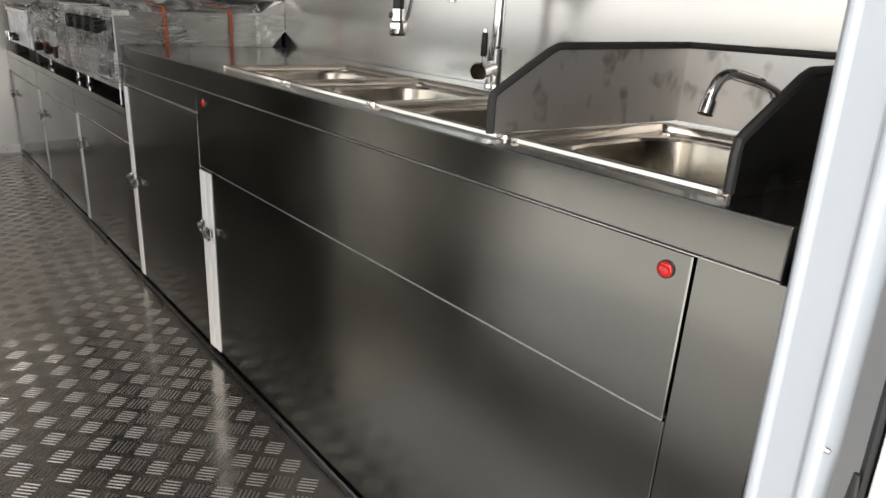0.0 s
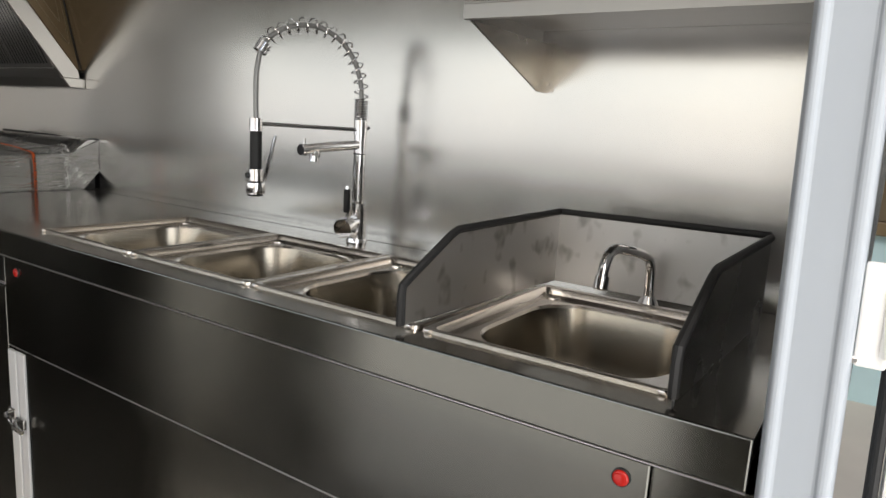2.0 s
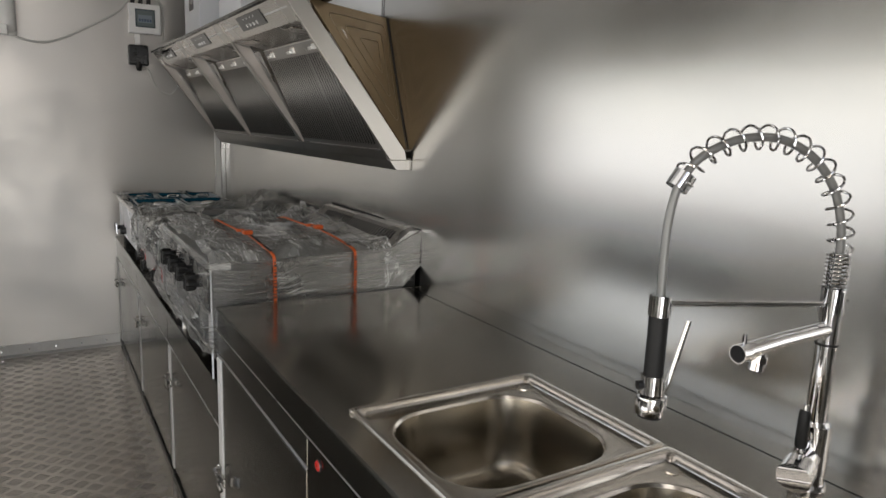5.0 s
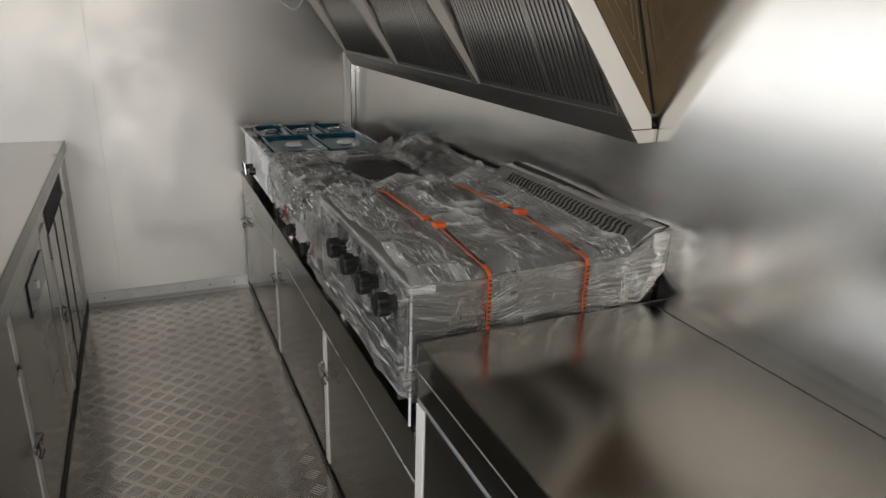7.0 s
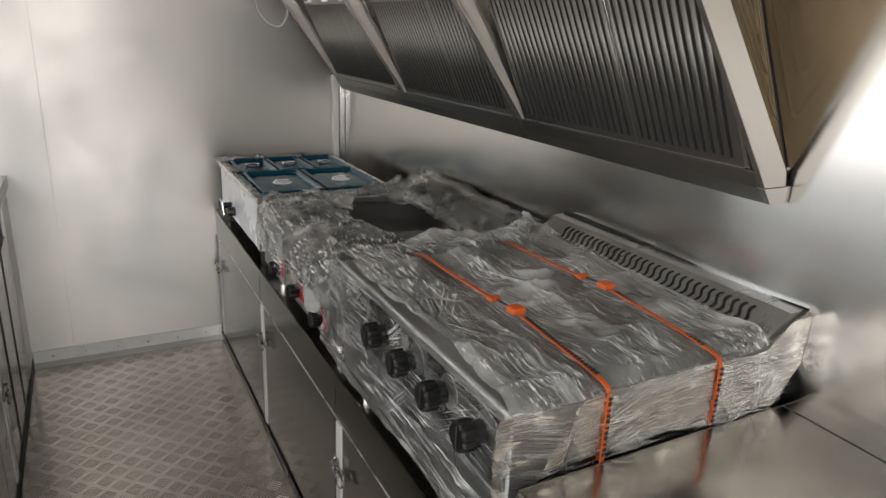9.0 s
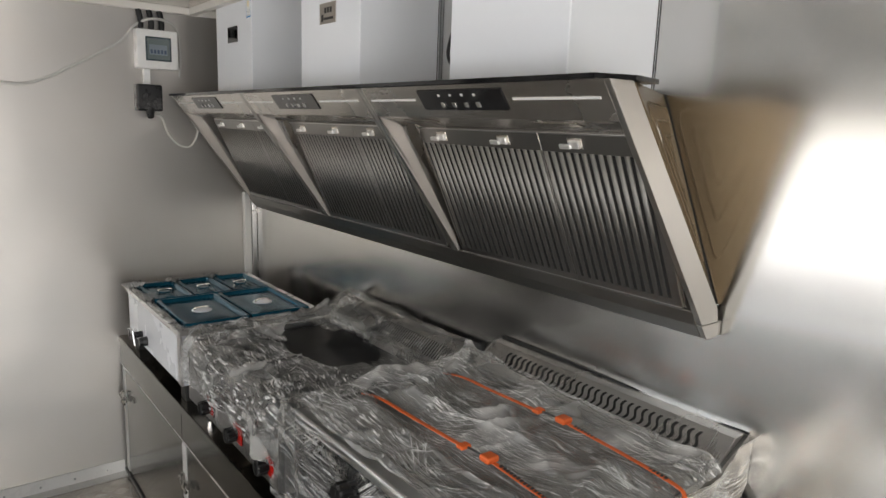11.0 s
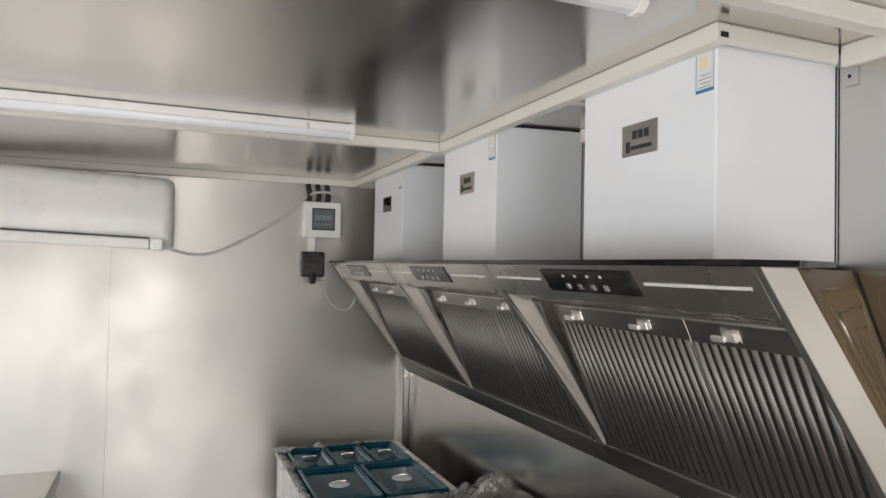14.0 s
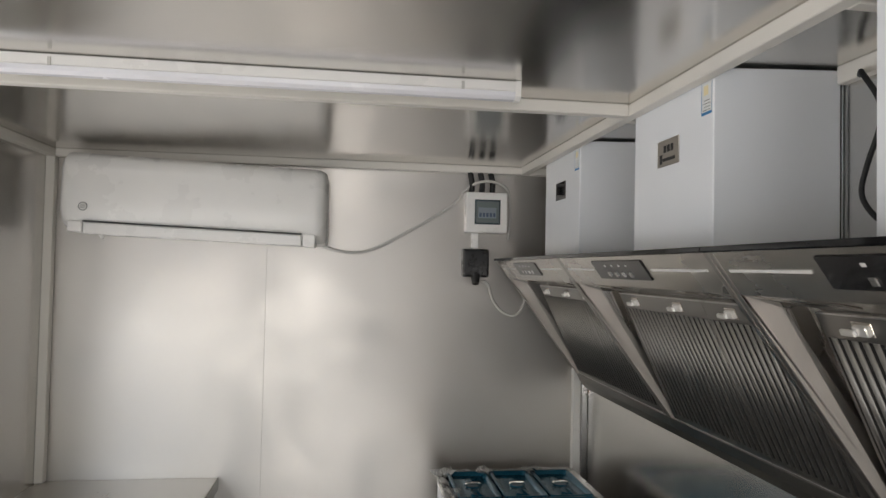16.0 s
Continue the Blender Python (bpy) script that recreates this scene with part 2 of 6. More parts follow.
M["wrap"] = wrap_material("cling_film_doubled", 0.24, 0.94, (230, 8, 120), ((0.05, 0.05, 0.5), (0.1, 0.05, -0.75)), 0.03, 0.42, 0.62, 0.5)
M["wrap_torn"] = wrap_material("cling_film_bunched", 0.10, 0.88, (200, 10, 120), ((0.2, 0.1, 0.9), (0.1, 0.2, -0.5)), 0.05, 0.42, 0.42, 0.6)
M["wrap_clear"] = wrap_material("cling_film_single", 0.03, 0.60, (160, 10, 90), ((0.2, 0.1, 0.9), (0.1, 0.2, -0.5)), 0.05, 0.42, 0.20, 0.4)
M["wrap_front"] = wrap_material("cling_film_on_controls", 0.02, 0.75, (60, 8, 240), ((0.5, 0.0, 0.0), (0.9, 0.0, 0.1)), 0.02, 0.42, 0.12, 0.25)
M["wrap_side"] = wrap_material("cling_film_on_side", 0.06, 0.45, (6, 60, 240), ((0.0, 0.10, 0.0), (0.0, -0.8, 0.0)), 0.04, 0.38, 0.25, 0.12)


def crease_material():
    """White pulled creases of cling film, half clear."""
    m, n, l, p = mat("film_crease")
    p.inputs["Base Color"].default_value = (0.9, 0.9, 0.89, 1)
    p.inputs["Roughness"].default_value = 0.2
    clear, mix = n.new("ShaderNodeBsdfTransparent"), n.new("ShaderNodeMixShader")
    l.new(ramp(n, l, tex(n, l, coords(n, l, (1, 1, 1)), 40.0, 2.0), 0.45, 1.0), mix.inputs[0])
    l.new(clear.outputs[0], mix.inputs[1])
    l.new(p.outputs[0], mix.inputs[2])
    l.new(mix.outputs[0], n["Material Output"].inputs[0])
    return m


M["crease"] = crease_material()


# ---- mesh helpers ----
def thing(name, place, label="", category="", group="", kind=""):
    ob = new(name)
    ob.matrix_basis = Matrix.Translation(place)
    return tagged(ob, label, category, group, kind)


def part(name, bm, material, parent=None, label="", smooth=False):
    """Links a bmesh, given in world metres, as one mesh object under a thing or part."""
    me = bpy.data.meshes.new(name)
    if parent is not None:
        o = world_of(parent)
        bmesh.ops.translate(bm, verts=bm.verts, vec=-o)
    bmesh.ops.recalc_face_normals(bm, faces=bm.faces)
    if smooth:
        for f in bm.faces:
            f.smooth = True
    bm.to_mesh(me)
    bm.free()
    if smooth:
        me.set_sharp_from_angle(angle=radians(38))
    me.materials.append(material)
    ob = new(name, me)
    if parent is not None:
        ob.parent = parent
    if label:
        ob["label"] = label
    return ob


def world_of(ob):
    o = Vector((0, 0, 0))
    while ob is not None:
        o += ob.matrix_basis.translation
        ob = ob.parent
    return o


def box(x0, x1, y0, y1, z0, z1, bev=0.0, seg=2, bm=None):
    own = bmesh.new()
    m = Matrix.Translation(((x0 + x1) / 2, (y0 + y1) / 2, (z0 + z1) / 2)) @ Matrix.Diagonal((abs(x1 - x0), abs(y1 - y0), abs(z1 - z0), 1))
    bmesh.ops.create_cube(own, size=1, matrix=m)
    if bev:
        bmesh.ops.bevel(own, geom=own.edges[:], offset=bev, segments=seg, affect="EDGES", profile=0.5)
    return join(bm, own)


def join(bm, own):
    if bm is None:
        return own
    me = bpy.data.meshes.new("tmp")
    own.to_mesh(me)
    own.free()
    bm.from_mesh(me)
    bpy.data.meshes.remove(me)
    return bm


def rod(p, q, r0, r1=None, seg=20, bm=None):
    """A round bar from p to q."""
    p, q = Vector(p), Vector(q)
    own = bmesh.new()
    d = q - p
    m = Matrix.Translation((p + q) / 2) @ d.to_track_quat("Z", "Y").to_matrix().to_4x4()
    bmesh.ops.create_cone(own, cap_ends=True, segments=seg, radius1=r0, radius2=r0 if r1 is None else r1, depth=d.length, matrix=m)
    return join(bm, own)


def tube(points, r, seg=10, closed=False, bm=None):
    """A round bar swept along points."""
    own = bmesh.new()
    pts = [Vector(p) for p in points]
    rings, up = [], None
    for i, p in enumerate(pts):
        a = pts[i - 1] if i else p
        b = pts[i + 1] if i + 1 < len(pts) else p
        d = (b - a).normalized()
        if up is None:
            up = d.orthogonal().normalized()
        up = (up - d * up.dot(d)).normalized()
        side = d.cross(up)
        rr = r[i] if isinstance(r, (list, tuple)) else r
        rings.append([own.verts.new(p + (up * math.cos(k * 2 * math.pi / seg) + side * math.sin(k * 2 * math.pi / seg)) * rr) for k in range(seg)])
    for a, b in zip(rings, rings[1:]):
        for k in range(seg):
            own.faces.new((a[k], a[(k + 1) % seg], b[(k + 1) % seg], b[k]))
    own.faces.new(rings[0][::-1])
    own.faces.new(rings[-1])
    return join(bm, own)


def spline(pts, n=8):
    """Points on a smooth line through pts."""
    p = [Vector(v) for v in pts]
    p = [p[0] * 2 - p[1]] + p + [p[-1] * 2 - p[-2]]
    out = []
    for i in range(1, len(p) - 2):
        for k in range(n):
            t = k / n
            out.append(0.5 * ((2 * p[i]) + (p[i + 1] - p[i - 1]) * t + (2 * p[i - 1] - 5 * p[i] + 4 * p[i + 1] - p[i + 2]) * t * t
                              + (3 * p[i] - p[i - 1] - 3 * p[i + 1] + p[i + 2]) * t ** 3))
    return out + [p[-2]]


def prism(profile, axis, a, b, bm=None, bev=0.0):
    """A profile (pairs) drawn out along an axis from a to b. axis y: pairs are x, z; axis x: y, z; axis z: x, y."""
    own = bmesh.new()

    def at(u, v, w):
        return {"y": (u, w, v), "x": (w, u, v), "z": (u, v, w)}[axis]

    lo = [own.verts.new(at(u, v, a)) for u, v in profile]
    hi = [own.verts.new(at(u, v, b)) for u, v in profile]
    own.faces.new(lo)
    own.faces.new(hi[::-1])
    k = len(profile)
    for i in range(k):
        own.faces.new((lo[i], lo[(i + 1) % k], hi[(i + 1) % k], hi[i]))
    if bev:
        bmesh.ops.bevel(own, geom=own.edges[:], offset=bev, segments=1, affect="EDGES")
    return join(bm, own)


def rounded(x0, x1, y0, y1, r, n=6):
    out = []
    for cx, cy, a in ((x1 - r, y1 - r, 0), (x0 + r, y1 - r, 90), (x0 + r, y0 + r, 180), (x1 - r, y0 + r, 270)):
        for k in range(n + 1):
            t = radians(a + 90 * k / n)
            out.append((cx + r * math.cos(t), cy + r * math.sin(t)))
    return out


def loft(loops, cap_last=True, bm=None):
    """Joins loops of equal length, each (list of x, y pairs, z)."""
    own = bmesh.new()
    rings = [[own.verts.new((x, y, z)) for x, y in pts] for pts, z in loops]
    for a, b in zip(rings, rings[1:]):
        k = len(a)
        for i in range(k):
            own.faces.new((a[i], a[(i + 1) % k], b[(i + 1) % k], b[i]))
    if cap_last:
        own.faces.new(rings[-1])
    return join(bm, own)

# ---- the plan ----
WALL_X, FAR_Y, LEFT_X, DOOR_Y, CEIL = 0.0, 5.385, -1.98, 0.775, 1.98
TOP, LOW = 0.821, 0.618          # heights of the two worktops
FRONT = -0.60                    # front of the cabinets

ground = part("ground", box(-150, 150, -150, 150, -0.75, -0.55), M["ground"])
tagged(ground, "pale dusty concrete yard round the trailer", "ground", kind="structure")

floor = part("floor", box(LEFT_X, WALL_X, DOOR_Y - 0.055, FAR_Y, -0.06, 0.0), M["tread"])
tagged(floor, "worn aluminium tread plate floor with raised bars", "floor", kind="structure")

# back wall behind the worktops: core and steel panels with open joints
wall_east = part("wall_east", box(0.003, 0.05, DOOR_Y - 0.055, FAR_Y + 0.05, -0.06, CEIL + 0.05), M["wall_steel"])
tagged(wall_east, "brushed stainless steel wall behind the worktops", "wall", kind="structure")
def wall_sheet(y0, y1, tilt):
    """A thin wall sheet whose face bows out a little towards the joint above the worktop's end."""
    own = bmesh.new()
    n = max(2, int((y1 - y0) / 0.03))
    rows = []
    for k in range(n + 1):
        y = y0 + (y1 - y0) * k / n
        x = -0.008 * math.exp(-((y - 3.1326) / 0.20) ** 2) - tilt * k / n
        rows.append([own.verts.new(p) for p in ((x, y, 0.0), (x, y, CEIL), (0.0045, y, CEIL), (0.0045, y, 0.0))])
    for a, b in zip(rows, rows[1:]):
        for q in range(4):
            own.faces.new((a[q], a[(q + 1) % 4], b[(q + 1) % 4], b[q]))
    own.faces.new(rows[0][::-1])
    own.faces.new(rows[-1])
    return own


for y0, y1, tilt in ((DOOR_Y, 1.9649, 0.0020), (1.9656, 3.1325, 0.0), (3.1328, FAR_Y, 0.0)):
    part("panel", wall_sheet(y0, y1, tilt), M["wall_steel"], wall_east, "", True)

wall_north = part("wall_north", box(LEFT_X - 0.05, 0.003, FAR_Y + 0.003, FAR_Y + 0.05, -0.06, CEIL + 0.05), M["end_steel"])
tagged(wall_north, "smeared brushed steel end wall with one upright joint", "wall", kind="structure")
for x0, x1 in ((LEFT_X, -1.2225), (-1.2217, 0.0)):
    part("panel", box(x0, x1, FAR_Y, FAR_Y + 0.0045, 0.0, CEIL, 0.0003, 1), M["end_steel"], wall_north)

# left wall with the serving hatch
HY0, HY1, HZ0, HZ1 = 0.96, 4.84, 0.90, 1.66
SY0, SY1 = 1.16, 2.50            # unseen low opening, added to let the fill lamp in
bm = box(LEFT_X - 0.05, LEFT_X, DOOR_Y - 0.055, HY0, -0.06, CEIL + 0.05)
box(LEFT_X - 0.05, LEFT_X, HY0, SY0, -0.06, HZ0, bm=bm)
box(LEFT_X - 0.05, LEFT_X, HY1, FAR_Y + 0.003, -0.06, CEIL + 0.05, bm=bm)
box(LEFT_X - 0.05, LEFT_X, SY1, HY1, -0.06, HZ0, bm=bm)
box(LEFT_X - 0.05, LEFT_X, SY0, SY1, -0.06, 0.0, bm=bm)
box(LEFT_X - 0.05, LEFT_X, SY0, SY1, 0.43, HZ0, bm=bm)
box(LEFT_X - 0.05, LEFT_X, HY0, HY1, HZ1, CEIL + 0.05, bm=bm)
wall_west = part("wall_west", bm, M["wall_steel"])
tagged(wall_west, "brushed steel side wall with an open serving hatch", "wall", kind="structure")

# rear wall with the doorway
DX0, DX1 = -1.90, -0.615
bm = box(DX1 + 0.05, 0.003, DOOR_Y - 0.010, DOOR_Y, -0.06, CEIL + 0.05)
box(LEFT_X, DX0, DOOR_Y - 0.010, DOOR_Y, -0.06, CEIL + 0.05, bm=bm)
box(DX0, DX1 + 0.05, DOOR_Y - 0.010, DOOR_Y, 1.92, CEIL + 0.05, bm=bm)
wall_south = part("wall_south", bm, M["white_alu"])
tagged(wall_south, "white rear wall round the open doorway", "wall", kind="structure")

ceiling = part("ceiling", box(LEFT_X - 0.05, 0.003, DOOR_Y - 0.055, FAR_Y + 0.003, CEIL, CEIL + 0.04), M["ceil_steel"])
tagged(ceiling, "polished steel ceiling that mirrors the room", "ceiling", kind="structure")


# ---- door frame and open door ----
door_frame = thing("door_frame", (DX1, DOOR_Y, 0), "white aluminium door frame with small screws", "door frame", kind="structure")
prof = [(-0.006, 0.002), (-0.002, 0.004), (0.05, 0.004), (0.05, -0.058), (-0.002, -0.058), (-0.008, -0.056), (-0.010, -0.052), (-0.010, -0.047), (-0.0065, -0.043), (-0.0065, -0.010), (-0.010, -0.006), (-0.010, -0.001)]


def lean(bm):
    """The hinge side of the frame stands slightly out of plumb."""
    for v in bm.verts:
        v.co.x += (1.0 - v.co.z) * 0.026
        v.co.y -= (1.0 - v.co.z) * 0.023
    return bm


part("jamb", lean(prism([(DX1 + u, DOOR_Y + v) for u, v in prof], "z", -0.06, 1.98, bev=0.0012)), M["frame_grey"], door_frame)
part("jamb", box(DX0 - 0.05, DX0, DOOR_Y - 0.055, DOOR_Y + 0.004, -0.06, 1.98, 0.004), M["white_alu"], door_frame)
for z in (0.35, 0.62, 0.92, 1.2, 1.5):
    part("screw", lean(rod((DX1 + 0.004, DOOR_Y - 0.057, z), (DX1 + 0.004, DOOR_Y - 0.062, z), 0.004, 0.003, 10)), M["chrome"], door_frame)

door_1 = thing("door_1", (DX1 + 0.06, 0.68, 0), "white door leaf standing open with black rubber seals", "door", kind="structure")
part("leaf", lean(box(DX1 + 0.028, DX1 + 0.068, -0.45, 0.681, 0.0, 1.9, 0.005)), M["white_plastic"], door_1)
for dx, yy in ((0.030, 0.687), (0.040, 0.690), (0.050, 0.687)):
    part("seal", lean(tube([(DX1 + dx, yy, 0.02), (DX1 + dx, yy, 1.88)], 0.0042, 8)), M["black_rubber"], door_1)
part("seal_end", lean(rod((DX1 + 0.024, 0.690, 0.50), (DX1 + 0.024, 0.692, 0.60), 0.012, 0.003, 12)), M["black_rubber"], door_1, "black brush end of the seal")
for z in (0.914, 1.60):
    h = part("hinge", lean(box(DX1 + 0.002, DX1 + 0.012, 0.692, 0.7165, z, z + 0.092, 0.003)), M["white_plastic"], door_1)
    part("hinge_pin", lean(rod((DX1 + 0.004, 0.688, z + 0.012), (DX1 + 0.004, 0.688, z + 0.072), 0.0105)), M["white_plastic"], h)
    part("leaf_plate", lean(box(DX1 + 0.006, DX1 + 0.020, 0.630, 0.682, z + 0.014, z + 0.070, 0.003)), M["white_plastic"], h)

# the yard beyond the door
yard = thing("workshop", (3.9, 1.0, -0.55), "workshop wall with a pale blue base and dark glazing", "building")
part("wall", box(3.9, 4.6, -9, 11, -0.55, 4.2), M["building"], yard)
part("base", box(3.86, 3.9, -9, 11, -0.55, 0.58), M["teal"], yard, "pale blue painted base")
part("sill", box(3.80, 3.9, -9, 11, 0.581, 0.67, 0.01, 1), M["brown_film"], yard, "gold coloured sill")
for k in range(10):
    w = part("window", box(3.85, 3.9, -8.9 + k * 1.98, -7.0 + k * 1.98, 0.671, 3.0, 0.02, 1), M["screen"], yard)
    part("mullion", box(3.83, 3.851, -8.98 + k * 1.98, -8.91 + k * 1.98, 0.671, 3.0, 0.004, 1), M["white_alu"], w)
    part("inner_sill", box(3.84, 3.852, -8.9 + k * 1.98, -7.0 + k * 1.98, 0.672, 0.95, 0.004, 1), M["bronze_edge"], w)

# ---- worktop and cabinets under the sinks ----
worktop = thing("worktop", (-0.3, 1.87, TOP), "long stainless worktop with folded front edge", "worktop")
Y0, Y1 = 0.782, 2.962
SX0, SX1 = -0.552, -0.173        # front and back of the sinks
SINKS = [(1.905, 2.245), (1.562, 1.902), (1.219, 1.559), (0.872, 1.212)]
bm = box(FRONT, SX0 + 0.012, Y0, Y1, TOP - 0.03, TOP)
box(SX1 - 0.012, -0.052, Y0, Y1, TOP - 0.03, TOP, bm=bm)
box(SX0 + 0.012, SX1 - 0.012, 2.233, Y1, TOP - 0.03, TOP, bm=bm)
box(SX0 + 0.012, SX1 - 0.012, Y0, 0.884, TOP - 0.03, TOP, bm=bm)
part("top_sheet", bm, M["top_steel"], worktop)
part("rear_ledge", box(-0.0480, -0.001, Y0, Y1, TOP - 0.03, TOP - 0.0006, 0.001, 1), M["top_steel"], worktop)
part("rear_joint", box(-0.0512, -0.0482, Y0 + 0.001, Y1 - 0.001, TOP - 0.02, TOP + 0.0005), M["black_rubber"], worktop, "dark sealant joint")
# The folded edge takes the darkened steel for its shaded upright side.
part("front_edge", box(FRONT - 0.006, FRONT, Y0, Y1, 0.766, TOP + 0.0006, 0.002, 2), M["shaded_panel_steel"], worktop)
part("lower_lip", box(FRONT - 0.0068, FRONT - 0.001, Y0, Y1, 0.7640, 0.7660, 0.0005, 1), M["alu"], worktop)
part("end_edge", box(FRONT, -0.002, Y1, Y1 + 0.004, LOW + 0.01, TOP + 0.0006, 0.001, 1), M["shaded_panel_steel"], worktop)


def strip(parent, y0, y1, z0, z1, x=FRONT, d=0.006):
    return part("strip", box(x - d, x, y0, y1, z0, z1, 0.0015, 1), M["white_alu"], parent)


def latch(parent, y, z, x=FRONT, s=-1):
    """A toggle catch across a door joint: base plate, bail, lever and the hook plate of the other door."""
    k = part("latch", box(x + s * 0.008, x + s * 0.015, y - 0.040, y - 0.004, z - 0.017, z + 0.006, 0.002), M["latch_metal"], parent, "dull steel toggle latch")
    part("hook_plate", box(x + s * 0.006, x + s * 0.010, y + 0.010, y + 0.040, z - 0.008, z + 0.018, 0.001, 1), M["latch_metal"], k)
    part("hook", tube([(x + s * 0.010, y + 0.030, z + 0.006), (x + s * 0.022, y + 0.026, z + 0.008), (x + s * 0.024, y + 0.018, z + 0.004)], 0.004, 8), M["latch_metal"], k)
    for dz in (-0.009, 0.005):
        part("bail", tube([(x + s * 0.014, y - 0.014, z - 0.004 + dz), (x + s * 0.022, y + 0.002, z + dz), (x + s * 0.020, y + 0.024, z + 0.006 + dz)], 0.0022, 8), M["chrome"], k)
    part("lever", tube([(x + s * 0.016, y - 0.008, z - 0.004), (x + s * 0.026, y - 0.026, z - 0.009), (x + s * 0.023, y - 0.052, z - 0.016)], [0.004, 0.0065, 0.005], 8), M["latch_metal"], k, "", True)
    part("rivet", rod((x + s * 0.010, y + 0.034, z + 0.010), (x + s * 0.012, y + 0.034, z + 0.010), 0.004, 0.003, 10), M["chrome"], k)
    return k


sink_cabinet = thing("sink_cabinet", (-0.3, 1.55, 0), "steel sink cabinet with a wide flap and a lower panel", "cabinet")
part("carcass", box(FRONT + 0.004, -0.01, Y0 + 0.002, 2.3, 0.0, 0.60), M["shaded_panel_steel"], sink_cabinet)
part("front_rail", box(FRONT + 0.004, FRONT + 0.03, Y0 + 0.002, 2.3, 0.60, 0.79), M["shaded_panel_steel"], sink_cabinet)
part("end_panel", box(FRONT - 0.002, FRONT + 0.002, 0.770, 0.871, 0.02, 0.7635, 0.0008, 1), M["shaded_panel_steel"], sink_cabinet)
part("flap", box(FRONT - 0.004, FRONT + 0.002, 0.8745, 2.2995, 0.561, 0.763, 0.0015, 1), M["shaded_panel_steel"], sink_cabinet)
part("lower_panel", box(FRONT - 0.002, FRONT + 0.002, 0.8725, 2.225, 0.03, 0.5585, 0.001, 1), M["shaded_panel_steel"], sink_cabinet)
part("flap_lip", box(FRONT - 0.0052, FRONT - 0.002, 0.8745, 2.2995, 0.5600, 0.5624, 0.0005, 1), M["alu"], sink_cabinet)
strip(sink_cabinet, 2.232, 2.262, 0.03, 0.552)
strip(sink_cabinet, 2.266, 2.300, 0.03, 0.552, d=0.008)
part("plinth", box(FRONT - 0.010, FRONT + 0.004, Y0, 2.3, 0.0, 0.022, 0.003, 1), M["dark_sheet"], sink_cabinet, "dark sealing strip")
latch(sink_cabinet, 2.27, 0.395)
for y, z in ((0.903, 0.739), (2.245, 0.735)):
    b = part("button", rod((FRONT - 0.003, y, z), (FRONT - 0.0062, y, z), 0.0108, 0.0104, 28), M["black_plastic"], sink_cabinet)
    own = bmesh.new()
    loops = []
    for dx, r in ((0.0060, 0.0092), (0.0074, 0.0090), (0.0086, 0.0078), (0.0092, 0.0050)):
        loops.append([own.verts.new((FRONT - dx, y + r * math.cos(q * math.pi / 14), z + r * math.sin(q * math.pi / 14))) for q in range(28)])
    for a, c in zip(loops, loops[1:]):
        for q in range(28):
            own.faces.new((a[q], a[(q + 1) % 28], c[(q + 1) % 28], c[q]))
    own.faces.new(loops[-1])
    part("lens", own, M["red_lamp"], b, "red indicator lens", True)

drawer_cabinet = thing("drawer_cabinet", (-0.3, 2.63, 0), "steel cabinet with a latched door beside the griddles", "cabinet")
part("carcass", box(FRONT + 0.004, -0.01, 2.302, Y1 - 0.002, 0.0, 0.79), M["shaded_panel_steel"], drawer_cabinet)
part("drawer_front", box(FRONT - 0.003, FRONT + 0.002, 2.3035, 2.958, 0.704, 0.763, 0.0012, 1), M["shaded_panel_steel"], drawer_cabinet)
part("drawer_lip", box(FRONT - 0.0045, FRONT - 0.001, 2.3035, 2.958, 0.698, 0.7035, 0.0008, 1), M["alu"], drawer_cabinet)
part("door", box(FRONT - 0.003, FRONT + 0.002, 2.306, 2.918, 0.03, 0.694, 0.0012, 1), M["shaded_panel_steel"], drawer_cabinet)
strip(drawer_cabinet, 2.922, 2.958, 0.03, 0.694)
part("plinth", box(FRONT - 0.009, FRONT + 0.004, 2.302, Y1, 0.0, 0.022, 0.003, 1), M["dark_sheet"], drawer_cabinet, "dark sealing strip")
latch(drawer_cabinet, 2.922, 0.385)

# ---- the lower bench under the griddles ----
low_top = thing("low_worktop", (-0.3, 4.17, LOW), "low steel worktop that carries the cooking appliances", "worktop")
part("top_sheet", box(FRONT, -0.001, Y1 + 0.005, FAR_Y, LOW - 0.03, LOW), M["top_steel"], low_top)
part("front_edge", box(FRONT - 0.006, FRONT, Y1 + 0.005, FAR_Y, 0.592, LOW + 0.0006, 0.002, 2), M["shaded_panel_steel"], low_top)
LOWC = [(2.967, 3.735, 3.69), (3.738, 4.53, 4.49), (4.533, 5.38, 5.31)]
